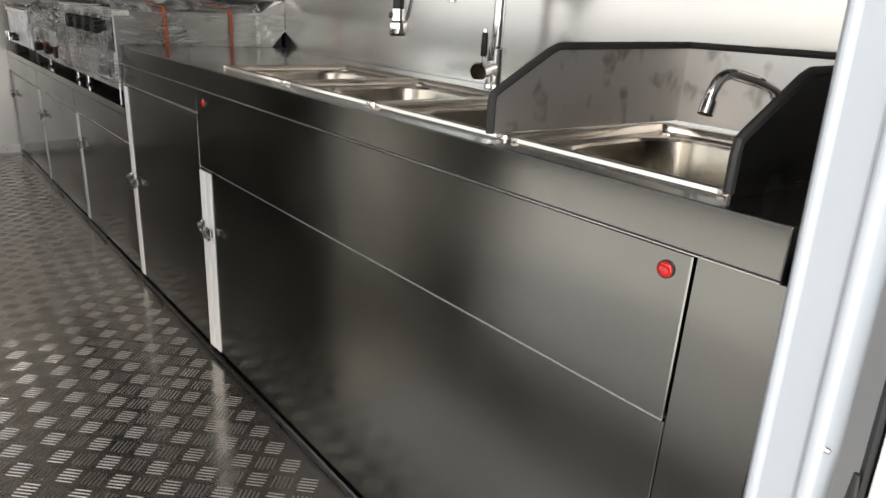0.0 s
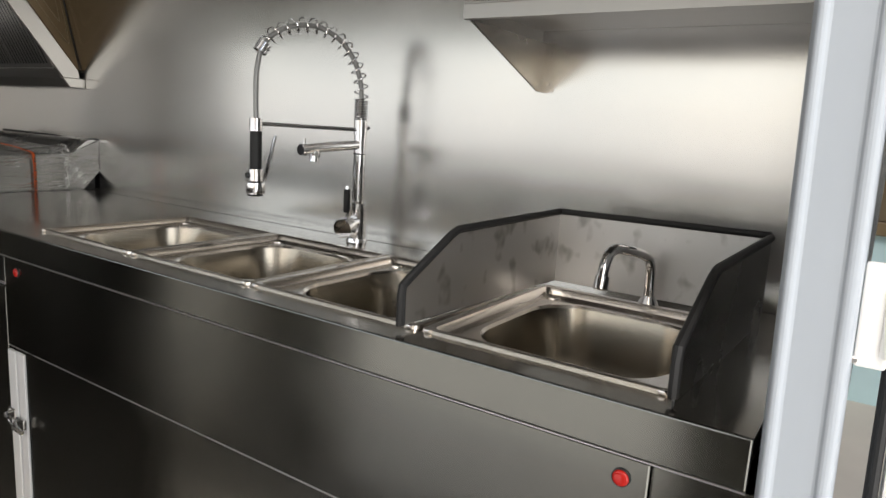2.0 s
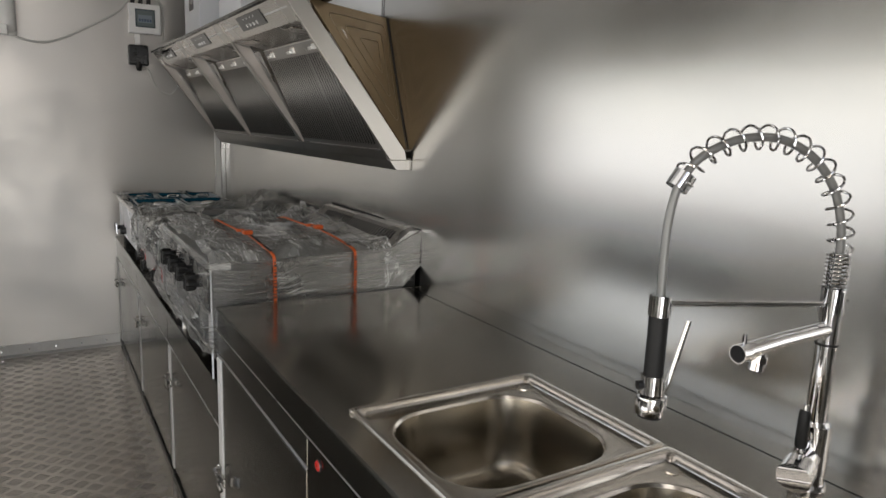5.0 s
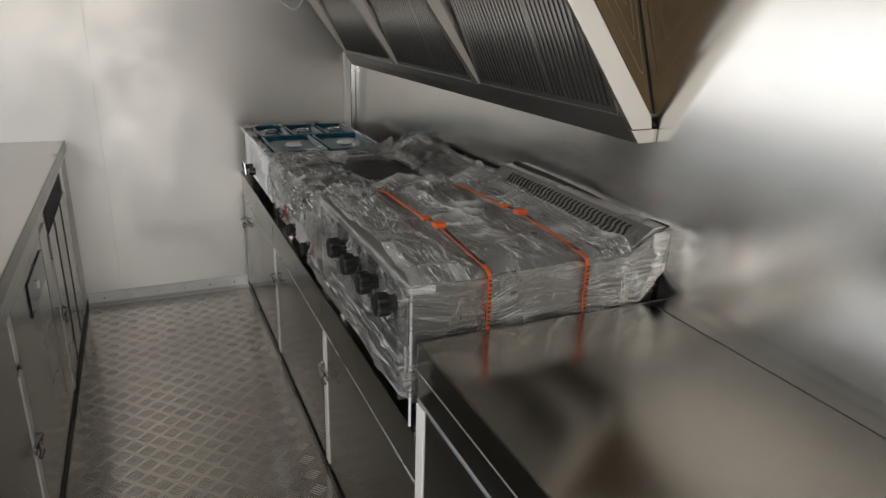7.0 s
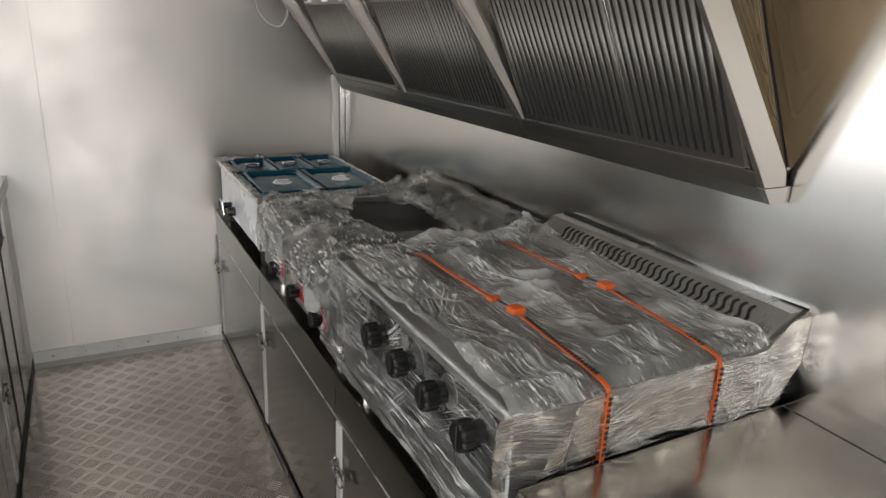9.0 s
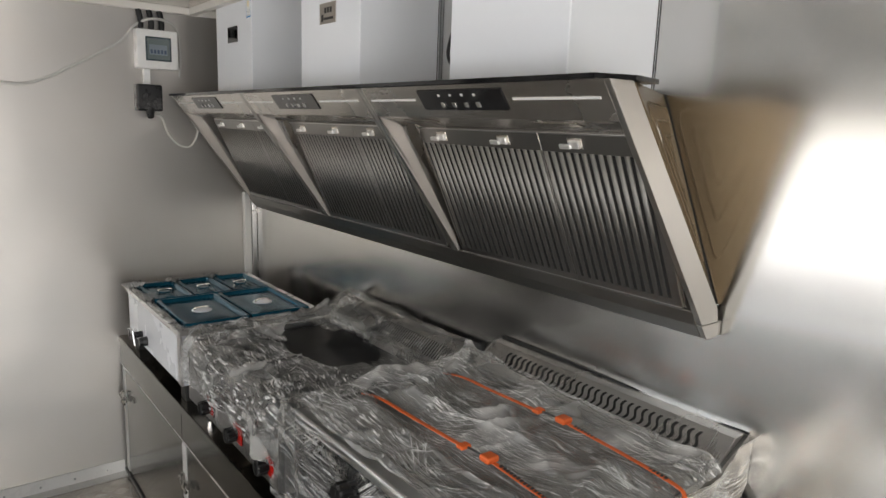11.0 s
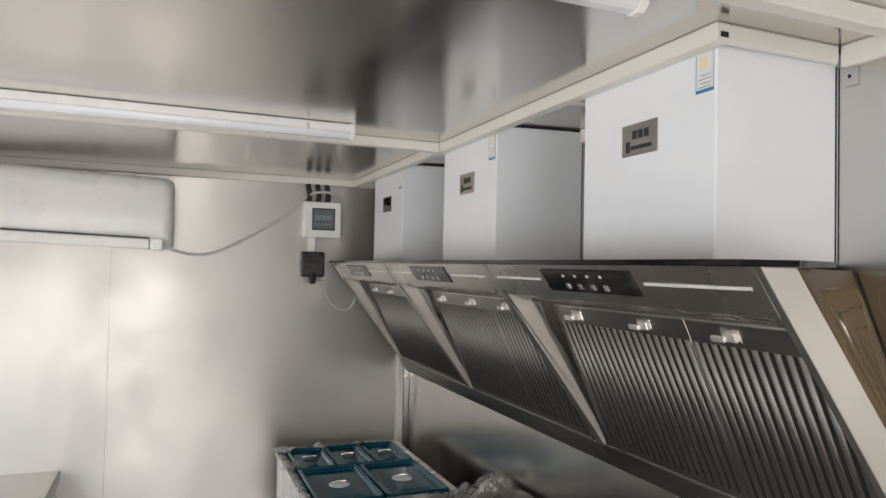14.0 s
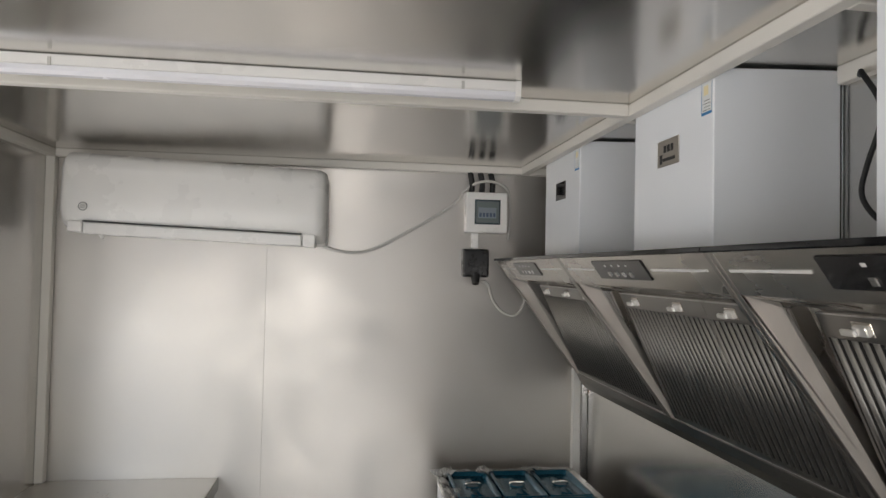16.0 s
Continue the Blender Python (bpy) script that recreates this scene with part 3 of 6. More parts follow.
for y0, y1, yl in LOWC:
    c = thing("low_cabinet", (-0.3, (y0 + y1) / 2, 0), "low steel cabinet with a latched door", "cabinet", "cabinets under the appliances")
    part("carcass", box(FRONT + 0.004, -0.01, y0, y1, 0.0, 0.59), M["shaded_panel_steel"], c)
    part("fascia", box(FRONT - 0.003, FRONT + 0.002, y0 + 0.001, y1 - 0.001, 0.500, 0.590, 0.001, 1), M["shaded_panel_steel"], c)
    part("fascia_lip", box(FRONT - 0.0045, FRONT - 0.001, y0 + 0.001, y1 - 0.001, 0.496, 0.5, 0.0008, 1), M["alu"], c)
    part("door", box(FRONT - 0.003, FRONT + 0.002, y0 + 0.002, yl - 0.003, 0.03, 0.492, 0.0012, 1), M["shaded_panel_steel"], c)
    strip(c, yl, yl + 0.036, 0.03, 0.492)
    part("plinth", box(FRONT - 0.009, FRONT + 0.004, y0, y1, 0.0, 0.022, 0.003, 1), M["dark_sheet"], c, "dark sealing strip")
    latch(c, yl, 0.375)

# ---- the counter across the aisle ----
LFX = -1.385
side_top = thing("side_worktop", (-1.68, 3.6, 0.815), "stainless serving worktop on the hatch side", "worktop")
part("top_sheet", box(LEFT_X, LFX + 0.012, 2.85, FAR_Y - 0.001, 0.785, 0.815, 0.002, 1), M["side_steel"], side_top)
part("front_edge", box(LFX + 0.012, LFX + 0.016, 2.85, FAR_Y - 0.001, 0.772, 0.8155, 0.001, 1), M["shaded_panel_steel"], side_top)
for y0, y1, ys, slotted in ((2.853, 4.30, 3.630, False), (4.303, 5.38, 4.468, True)):
    c = thing("side_cabinet", (-1.68, (y0 + y1) / 2, 0), "dark reflecting steel cabinet with black door slots" if slotted else "dark reflecting steel cabinet with a switch panel", "cabinet", "cabinets on the hatch side")
    part("carcass", box(LEFT_X + 0.002, LFX - 0.004, y0, y1, 0.0, 0.784), M["side_panel"], c)
    part("fascia", box(LFX - 0.004, LFX + 0.004, y0, y1, 0.735 if slotted else 0.70, 0.782, 0.001, 1), M["side_panel"], c)
    part("plinth", box(LFX - 0.004, LFX + 0.006, y0, y1, 0.0, 0.03, 0.002, 1), M["black_rubber"], c)
    part("door", box(LFX - 0.004, LFX + 0.003, y0 + 0.002, ys - 0.004, 0.034, 0.696, 0.001, 1), M["side_panel"], c)
    part("strip", box(LFX - 0.002, LFX + 0.006, ys, ys + 0.045, 0.034, 0.545, 0.0015, 1), M["white_alu"], c)
    latch(c, ys + 0.01, 0.35, LFX, 1)
    if slotted:
        part("slot", box(LFX - 0.004, LFX + 0.0015, ys + 0.075, 5.10, 0.640, 0.726), M["black_rubber"], c, "long black slot above the doors")
        for a, b in ((ys + 0.055, 4.70), (4.722, 4.94), (4.962, 5.17)):
            part("door", box(LFX - 0.004, LFX + 0.002, a, b, 0.034, 0.632, 0.001, 1), M["side_panel"], c)
        for a in (4.70, 4.94):
            part("seal", box(LFX - 0.003, LFX + 0.004, a, a + 0.022, 0.034, 0.640), M["black_rubber"], c)
        part("end_post", box(LFX - 0.004, LFX + 0.004, 5.19, 5.378, 0.03, 0.734, 0.001, 1), M["alu"], c)
    else:
        part("door", box(LFX - 0.004, LFX + 0.003, ys + 0.05, y1 - 0.004, 0.034, 0.696, 0.001, 1), M["side_panel"], c)
sw = thing("switch_panel", (LFX, 4.09, 0.62), "flat black switch panel set in the cabinet front", "switch panel")
part("face", box(LFX + 0.004, LFX + 0.008, 3.93, 4.255, 0.570, 0.668, 0.001, 1), M["black_glass"], sw)
part("toggle", box(LFX + 0.008, LFX + 0.014, 4.07, 4.085, 0.605, 0.63, 0.001, 1), M["white_plastic"], sw)

# ---- sinks ----
def sink(y0, y1, group):
    s = thing("sink", ((SX0 + SX1) / 2, (y0 + y1) / 2, TOP), "pressed stainless sink basin set in the worktop", "sink", group)
    x0, x1, z = SX0, SX1, TOP
    ox0, ox1, oy0, oy1 = x0 + 0.029, x1 - 0.050, y0 + 0.028, y1 - 0.042
    loops = [(rounded(x0, x1, y0, y1, 0.008), z - 0.0005), (rounded(x0 + 0.001, x1 - 0.001, y0 + 0.001, y1 - 0.001, 0.008), z + 0.005),
             (rounded(x0 + 0.004, x1 - 0.004, y0 + 0.004, y1 - 0.004, 0.008), z + 0.007), (rounded(x0 + 0.0065, x1 - 0.0155, y0 + 0.0065, y1 - 0.0155, 0.010), z + 0.0068), (rounded(x0 + 0.0075, x1 - 0.0165, y0 + 0.0075, y1 - 0.0165, 0.010), z + 0.0062),
             (rounded(x0 + 0.0105, x1 - 0.0215, y0 + 0.0105, y1 - 0.0215, 0.012), z - 0.0045), (rounded(x0 + 0.013, x1 - 0.0245, y0 + 0.013, y1 - 0.0245, 0.014), z - 0.0055),
             (rounded(x0 + 0.016, x1 - 0.030, y0 + 0.016, y1 - 0.030, 0.016), z - 0.0056), (rounded(ox0 - 0.005, ox1 + 0.005, oy0 - 0.005, oy1 + 0.005, 0.087), z - 0.0057),
             (rounded(ox0 - 0.003, ox1 + 0.003, oy0 - 0.003, oy1 + 0.003, 0.086), z - 0.0058), (rounded(ox0, ox1, oy0, oy1, 0.084), z - 0.0066), (rounded(ox0 + 0.003, ox1 - 0.003, oy0 + 0.003, oy1 - 0.003, 0.082), z - 0.011)]
    rim = part("rim", loft(loops, False), M["rim_steel"], s, "rolled bright rim", True)
    loops = [loops[-1]]
    for d, dz, r in ((0.008, 0.03, 0.080), (0.014, 0.08, 0.078), (0.019, 0.115, 0.075), (0.03, 0.133, 0.068), (0.05, 0.141, 0.052), (0.09, 0.144, 0.03)):
        loops.append((rounded(ox0 + d, ox1 - d, oy0 + d, oy1 - d, r), z - 0.006 - dz))
    part("bowl", loft(loops), M["shaded_bowl_steel"], s, "", True)
    part("tap_hole_plug", rod((x1 - 0.042, y1 - 0.043, z - 0.007), (x1 - 0.042, y1 - 0.043, z - 0.0035), 0.0135, 0.0125, 24), M["rim_steel"], s)
    cx, cy = (ox0 + ox1) / 2, (oy0 + oy1) / 2
    d = part("drain", rod((cx, cy, z - 0.1495), (cx, cy, z - 0.1475), 0.035, 0.033, 28), M["chrome"], s)
    part("strainer", rod((cx, cy, z - 0.1475), (cx, cy, z - 0.145), 0.014, 0.012, 20), M["chrome"], d)
    for yy in (y0 + 0.012, y1 - 0.012):
        part("clip", box(x0 - 0.003, x0 + 0.004, yy - 0.005, yy + 0.005, z + 0.0005, z + 0.0065, 0.002), M["rim_steel"], s)
    return s


for y0, y1 in SINKS[:3]:
    sink(y0, y1, "row of washing sinks")
tagged(sink(*SINKS[3], ""), "stainless hand basin inside the splash guard", "sink")


def sheet(p0, p1, prof, thick=0.0015):
    """An upright sheet from p0 to p1 (plan points); prof: pairs of share along, height."""
    own = bmesh.new()
    a, b = Vector((*p0, 0)), Vector((*p1, 0))
    n = (b - a).cross(Vector((0, 0, 1))).normalized() * thick
    f = [own.verts.new(a.lerp(b, u) + Vector((0, 0, z)) + n) for u, z in prof]
    g = [own.verts.new(a.lerp(b, u) + Vector((0, 0, z)) - n) for u, z in prof]
    own.faces.new(f)
    own.faces.new(g[::-1])
    for i in range(len(f)):
        own.faces.new((f[i], g[i], g[(i + 1) % len(f)], f[(i + 1) % len(f)]))
    return own


def along(p0, p1, prof):
    a, b = Vector((*p0, 0)), Vector((*p1, 0))
    return [a.lerp(b, u) + Vector((0, 0, z)) for u, z in prof]


guard = thing("splash_guard", (-0.35, 1.04, TOP), "three-sided steel splash guard with black rubber edging", "splash guard")
GL, GBL, GBR, GR = (-0.566, 1.232), (-0.137, 1.205), (-0.137, 0.852), (-0.566, 0.868)
Z0, Z1 = TOP + 0.008, 0.955
lp = [(0.0, Z0), (0.0, 0.885), (0.26, 0.948), (1.0, Z1), (1.0, Z0)]
SHEET = M["guard_steel"]
part("side_sheet", sheet(GL, GBL, lp), SHEET, guard)
part("back_sheet", sheet(GBL, GBR, [(0, Z0), (0, Z1), (1, Z1 + 0.004), (1, Z0)]), SHEET, guard)
# Shadow and dark reflection on the outside are put into this sheet's colour.
part("side_sheet", sheet(GR, GBR, [(0, TOP + 0.0005), (0, 0.885), (0.26, 0.95), (1.0, Z1 + 0.004), (1.0, TOP + 0.0005)]), M["dark_sheet"], guard, "outer sheet coloured dark for its shade")
for a, b in ((GL, GBL), (GR, GBR)):
    part("edging", tube(along(a, b, [(-0.01, Z0), (-0.012, 0.87), (-0.008, 0.884), (0.02, 0.892), (0.23, 0.944), (0.27, 0.951), (1.0, Z1 + 0.003)]), 0.0062, 8), M["black_rubber"], guard, "", True)
part("edging", tube(along(GBL, GBR, [(0, Z1 + 0.003), (1, Z1 + 0.006)]), 0.0058, 8), M["black_rubber"], guard, "", True)

# ---- tall spring tap ----
TB = Vector((-0.084, 1.738, TOP))
TD = Vector((-0.223, 0.094, 0)).normalized()


def tp(s, z, side=0.0):
    return TB + TD * s + Vector((-TD.y, TD.x, 0)) * side + Vector((0, 0, z - TOP))


def coil(path, r, wire, turns, seg=7):
    pts = spline(path, 10)
    cum = [0.0]
    for a, b in zip(pts, pts[1:]):
        cum.append(cum[-1] + (b - a).length)
    out, n, up = [], int(turns * 16), None
    for k in range(n + 1):
        d = cum[-1] * k / n
        i = max(j for j in range(len(cum)) if cum[j] <= d + 1e-9)
        i = min(i, len(pts) - 2)
        p = pts[i].lerp(pts[i + 1], (d - cum[i]) / max(1e-9, cum[i + 1] - cum[i]))
        t = (pts[i + 1] - pts[i]).normalized()
        up = (Vector((-TD.y, TD.x, 0)) if up is None else up)
        up = (up - t * up.dot(t)).normalized()
        side = t.cross(up)
        a = 2 * math.pi * turns * k / n
        out.append(p + (up * math.cos(a) + side * math.sin(a)) * r)
    return tube(out, wire, seg)


tap = thing("spring_tap", tuple(TB), "tall chrome spring tap with a pull-down spray", "tap")
part("base_ring", rod(tp(0, TOP + 0.0), tp(0, TOP + 0.008), 0.025, 0.023, 32), M["chrome"], tap, "", True)
part("body", rod(tp(0, TOP + 0.008), tp(0, 0.912), 0.0215, 0.0215, 32), M["chrome"], tap, "", True)
part("collar", rod(tp(0, 0.912), tp(0, 0.917), 0.0185, 0.015, 32), M["chrome"], tap, "", True)
part("column", rod(tp(0, 0.917), tp(0, 1.07), 0.0135, 0.0135, 28), M["chrome"], tap, "", True)
part("ring", rod(tp(0, 1.024), tp(0, 1.027), 0.0142, 0.0142, 28), M["black_rubber"], tap)
part("head", rod(tp(0, 1.068), tp(0, 1.102), 0.0155, 0.0155, 28), M["chrome"], tap, "", True)
part("lock_screw", rod(tp(-0.014, 1.085), tp(-0.022, 1.085), 0.004, 0.004, 12), M["chrome"], tap)
ARCH = [tp(0, 1.10), tp(0.000, 1.15), tp(0.005, 1.19), tp(0.023, 1.235), tp(0.058, 1.272), tp(0.105, 1.292), tp(0.158, 1.290), tp(0.205, 1.268), tp(0.231, 1.236)]
hose_path = ARCH + [tp(0.240, 1.20), tp(0.243, 1.16), tp(0.242, 1.088)]
part("hose", tube(spline(hose_path, 8), 0.0055, 12), plain("grey_hose", (0.30, 0.30, 0.29), 0.35, 0.3), tap, "ribbed grey hose", True)
part("spring", coil(ARCH[1:], 0.0150, 0.0017, 15), M["chrome"], tap, "open chrome spring", True)
part("tight_spring", coil([tp(0, 1.10), tp(0, 1.12), tp(0, 1.148)], 0.0142, 0.0019, 9), M["chrome"], tap, "close-wound chrome spring", True)
part("end_ring", rod(tp(0.225, 1.246), tp(0.236, 1.228), 0.0145, 0.0145, 24), M["chrome"], tap, "", True)
spray = part("spray_grip", rod(tp(0.242, 0.985), tp(0.242, 1.066), 0.0125, 0.0125, 24), M["black_rubber"], tap, "black rubber grip", True)
part("upper_collar", rod(tp(0.242, 1.066), tp(0.242, 1.093), 0.0142, 0.0142, 24), M["chrome"], spray, "", True)
part("lower_collar", rod(tp(0.242, 0.962), tp(0.242, 0.987), 0.0162, 0.0150, 24), M["chrome"], spray, "", True)
part("neck_groove", rod(tp(0.242, 0.959), tp(0.242, 0.963), 0.0150, 0.0150, 24), M["black_plastic"], spray)
part("spray_head", loft([([(tp(0.242, 0).x + r * math.cos(q * math.pi / 14), tp(0.242, 0).y + r * math.sin(q * math.pi / 14)) for q in range(28)], z) for r, z in ((0.0165, 0.9605), (0.0195, 0.9585), (0.0205, 0.955), (0.0205, 0.940), (0.0198, 0.9345), (0.0175, 0.9335))]), M["chrome"], spray, "", True)
part("nozzle", rod(tp(0.242, 0.9300), tp(0.242, 0.9342), 0.016, 0.0172, 28), M["black_plastic"], spray)
part("button", rod(tp(0.255, 0.973), tp(0.263, 0.973), 0.007, 0.006, 14), M["black_plastic"], spray)
part("trigger", tube([tp(0.226, 0.962), tp(0.220, 0.975), tp(0.200, 1.058)], [0.0042, 0.004, 0.0036], 8), M["chrome"], spray, "", True)
part("arm", rod(tp(0.000, 1.080), tp(0.247, 1.082), 0.0042, 0.0042, 14), M["chrome"], tap, "", True)
D2 = Vector((-0.173, 0.012, 0)).normalized()
sp = [TB + Vector((0, 0, 1.046 - TOP)), TB + D2 * 0.10 + Vector((0, 0, 1.040 - TOP)), TB + D2 * 0.172 + Vector((0, 0, 1.033 - TOP))]
spout = part("spout", tube(sp, 0.0106, 20), M["chrome"], tap, "", True)
tip = sp[2]
part("spout_cap", rod(tip - D2 * 0.012, tip + D2 * 0.002, 0.0122, 0.0122, 24), M["chrome"], spout, "", True)
part("spout_end", rod(tip + D2 * 0.002, tip + D2 * 0.0028, 0.0108, 0.0104, 24), M["black_plastic"], spout, "black end disc")
o = sp[0].lerp(tip, 0.78)
part("outlet", rod(o, o + Vector((-0.004, 0, -0.028)), 0.0095, 0.0105, 20), M["chrome"], spout, "", True)
part("nut", rod(o + Vector((-0.001, 0, -0.010)), o + Vector((-0.0025, 0, -0.018)), 0.012, 0.012, 8), M["chrome"], spout)
part("peg", rod(tip - D2 * 0.008, tip - D2 * 0.008 + Vector((0, 0, 0.024)), 0.0028, 0.0028, 10), M["chrome"], spout)
D3 = Vector((-0.075, -0.022, 0)).normalized()
v0 = TB + Vector((0, 0, 0.868 - TOP))
v1 = v0 + D3 * 0.050 + Vector((0, 0, -0.003))
v2 = v0 + D3 * 0.078 + Vector((0, 0, -0.008))
valve = part("valve", rod(v0, v1, 0.0150, 0.0175, 24), M["chrome"], tap, "", True)
part("valve_cap", rod(v1, v2, 0.0215, 0.0215, 28), M["chrome"], valve, "", True)
part("lever_stem", rod(v1 + Vector((-0.006, 0, 0.012)), v1 + Vector((-0.006, 0, 0.032)), 0.004, 0.004, 12), M["chrome"], valve)
part("lever", tube([v1 + Vector((-0.006, 0, z)) for z in (0.030, 0.034, 0.078, 0.083)], [0.006, 0.0078, 0.0072, 0.005], 16), M["black_rubber"], valve, "black lever grip", True)
part("lever_tip", rod(v1 + Vector((-0.006, 0, 0.083)), v1 + Vector((-0.006, 0, 0.090)), 0.005, 0.004, 14), M["chrome"], valve)

# ---- small basin tap ----
bt = thing("basin_tap", (-0.118, 1.030, TOP), "small chrome swan-neck tap of the hand basin", "tap")
part("foot", rod((-0.166, 1.020, TOP + 0.004), (-0.166, 1.020, TOP + 0.018), 0.018, 0.010, 24), M["chrome"], bt, "", True)
neck = [(-0.166, 1.020, TOP + 0.012), (-0.166, 1.021, 0.870), (-0.169, 1.022, 0.890), (-0.180, 1.025, 0.905), (-0.205, 1.032, 0.914), (-0.240, 1.041, 0.922), (-0.272, 1.047, 0.927), (-0.296, 1.049, 0.922), (-0.312, 1.049, 0.905), (-0.320, 1.048, 0.886)]
part("neck", tube(spline(neck, 8), 0.0086, 18), M["chrome"], bt, "", True)
part("aerator", rod((-0.3185, 1.048, 0.890), (-0.3255, 1.047, 0.872), 0.0112, 0.0112, 24), M["chrome"], bt, "", True)

# ---- wall shelf ----
shelf = thing("wall_shelf", (-0.15, 1.06, 1.29), "folded stainless wall shelf on triangular brackets", "shelf")
part("board", box(-0.298, -0.001, 0.78, 1.338, 1.298, 1.302, 0.001, 1), M["cheek_steel"], shelf)
part("front_fold", prism([(-0.298, 1.2978), (-0.298, 1.275), (-0.28, 1.275), (-0.28, 1.2775), (-0.295, 1.2775), (-0.295, 1.2978)], "y", 0.78, 1.338), M["cheek_steel"], shelf)
part("end_fold", box(-0.2948, -0.001, 1.3355, 1.338, 1.275, 1.2978), M["cheek_steel"], shelf)
br = part("bracket", prism([(-0.29, 1.2745), (-0.003, 1.2745), (-0.003, 1.178), (-0.022, 1.178)], "y", 1.327, 1.331), M["hood_steel"], shelf)
part("flange", box(-0.003, -0.0008, 1.304, 1.327, 1.178, 1.2745), M["hood_steel"], br)
for z in (1.252, 1.195):
    part("bolt", rod((-0.003, 1.315, z), (-0.007, 1.315, z), 0.005, 0.004, 12), M["chrome"], br)
br = part("bracket", prism([(-0.29, 1.2745), (-0.003, 1.2745), (-0.003, 1.178), (-0.022, 1.178)], "y", 0.80, 0.804), M["hood_steel"], shelf)
part("flange", box(-0.003, -0.0008, 0.804, 0.825, 1.178, 1.2745), M["hood_steel"], br)
own = bmesh.new()
bmesh.ops.create_grid(own, x_segments=14, y_segments=10, size=0.5, matrix=Matrix.Translation((-0.235, 1.262, 1.303)) @ Matrix.Diagonal((0.06, 0.075, 1, 1)))
for v in own.verts:
    u, w = (v.co.x + 0.235) / 0.03, (v.co.y - 1.262) / 0.0375
    v.co.z += max(0.0, 1 - u * u * 0.9) * max(0.0, 1 - w * w * 0.9) * 0.006 * (1.2 + noise.noise(v.co * 60)) + 0.001
bmesh.ops.solidify(own, geom=own.faces[:], thickness=0.001)
rag = part("cloth", own, M["red_cloth"], None, "", True)
tagged(rag, "small crumpled red cloth lying on the wall shelf", "cloth")

# ---- range hoods ----
A, B, C, Dp, Ep = Vector((-0.392, 1.617)), Vector((-0.347, 1.556)), Vector((-0.238, 1.538)), Vector((-0.078, 1.208)), Vector((-0.062, 1.176))
U = (Dp - C).normalized()                    # down the filter
N = Vector((U.y, -U.x))                      # out of the filter, towards the room
if N.x > 0:
    N = -N
HW = 0.7245


def slant(y0, y1, s0, s1, n0, n1, origin=C, u=U, n=N, bm=None, bev=0.0):
    """A block on a sloping face: s along the slope, n out of it."""
    own = bmesh.new()
    pts = []
    for y in (y0, y1):
        for s, h in ((s0, n0), (s1, n0), (s1, n1), (s0, n1)):
            p = origin + u * s + n * h
            pts.append(own.verts.new((p.x, y, p.y)))
    for f in ((0, 1, 2, 3), (7, 6, 5, 4), (0, 4, 5, 1), (1, 5, 6, 2), (2, 6, 7, 3), (3, 7, 4, 0)):
        own.faces.new([pts[i] for i in f])
    if bev:
        bmesh.ops.bevel(own, geom=own.edges[:], offset=bev, segments=1, affect="EDGES")
    return join(bm, own)


U2 = (B - A).normalized()
N2 = Vector((U2.y, -U2.x))
if N2.x > 0:
    N2 = -N2


def slat_mesh():
    """The rounded pressed rib between two filter slots."""
    own = bmesh.new()
    L0, L1, w, h = 0.0425, 0.3385, 0.0058, 0.0026
    ring = [(-w, 0.0), (-w, h * 0.35), (-w * 0.85, h * 0.66), (-w * 0.45, h * 0.92), (w * 0.1, h), (w * 0.55, h * 0.86), (w * 0.88, h * 0.58), (w, 0.0)]
    rows = []
    for s in (L0, L1):
        row = []
        for y, n in ring:
            p = U * s + N * n
            row.append(own.verts.new((p.x, y, p.y)))
        rows.append(row)
    for i in range(7):
        f = own.faces.new((rows[0][i], rows[0][i + 1], rows[1][i + 1], rows[1][i]))
        f.smooth = True
    own.faces.new(rows[0][::-1])
    own.faces.new(rows[1])
    bmesh.ops.recalc_face_normals(own, faces=own.faces)
    me = bpy.data.meshes.new("slat")
    own.to_mesh(me)
    own.free()
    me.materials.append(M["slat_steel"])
    return me


SLAT = slat_mesh()
# Black for the shade inside the filter slots.
M["slot_shade"] = plain("slot_shade_black", (0.006, 0.006, 0.006), 0.7)
# Darker than the hood: the mirrored dark worktop is put into its value.
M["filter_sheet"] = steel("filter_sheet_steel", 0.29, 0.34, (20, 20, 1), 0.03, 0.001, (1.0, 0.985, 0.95))


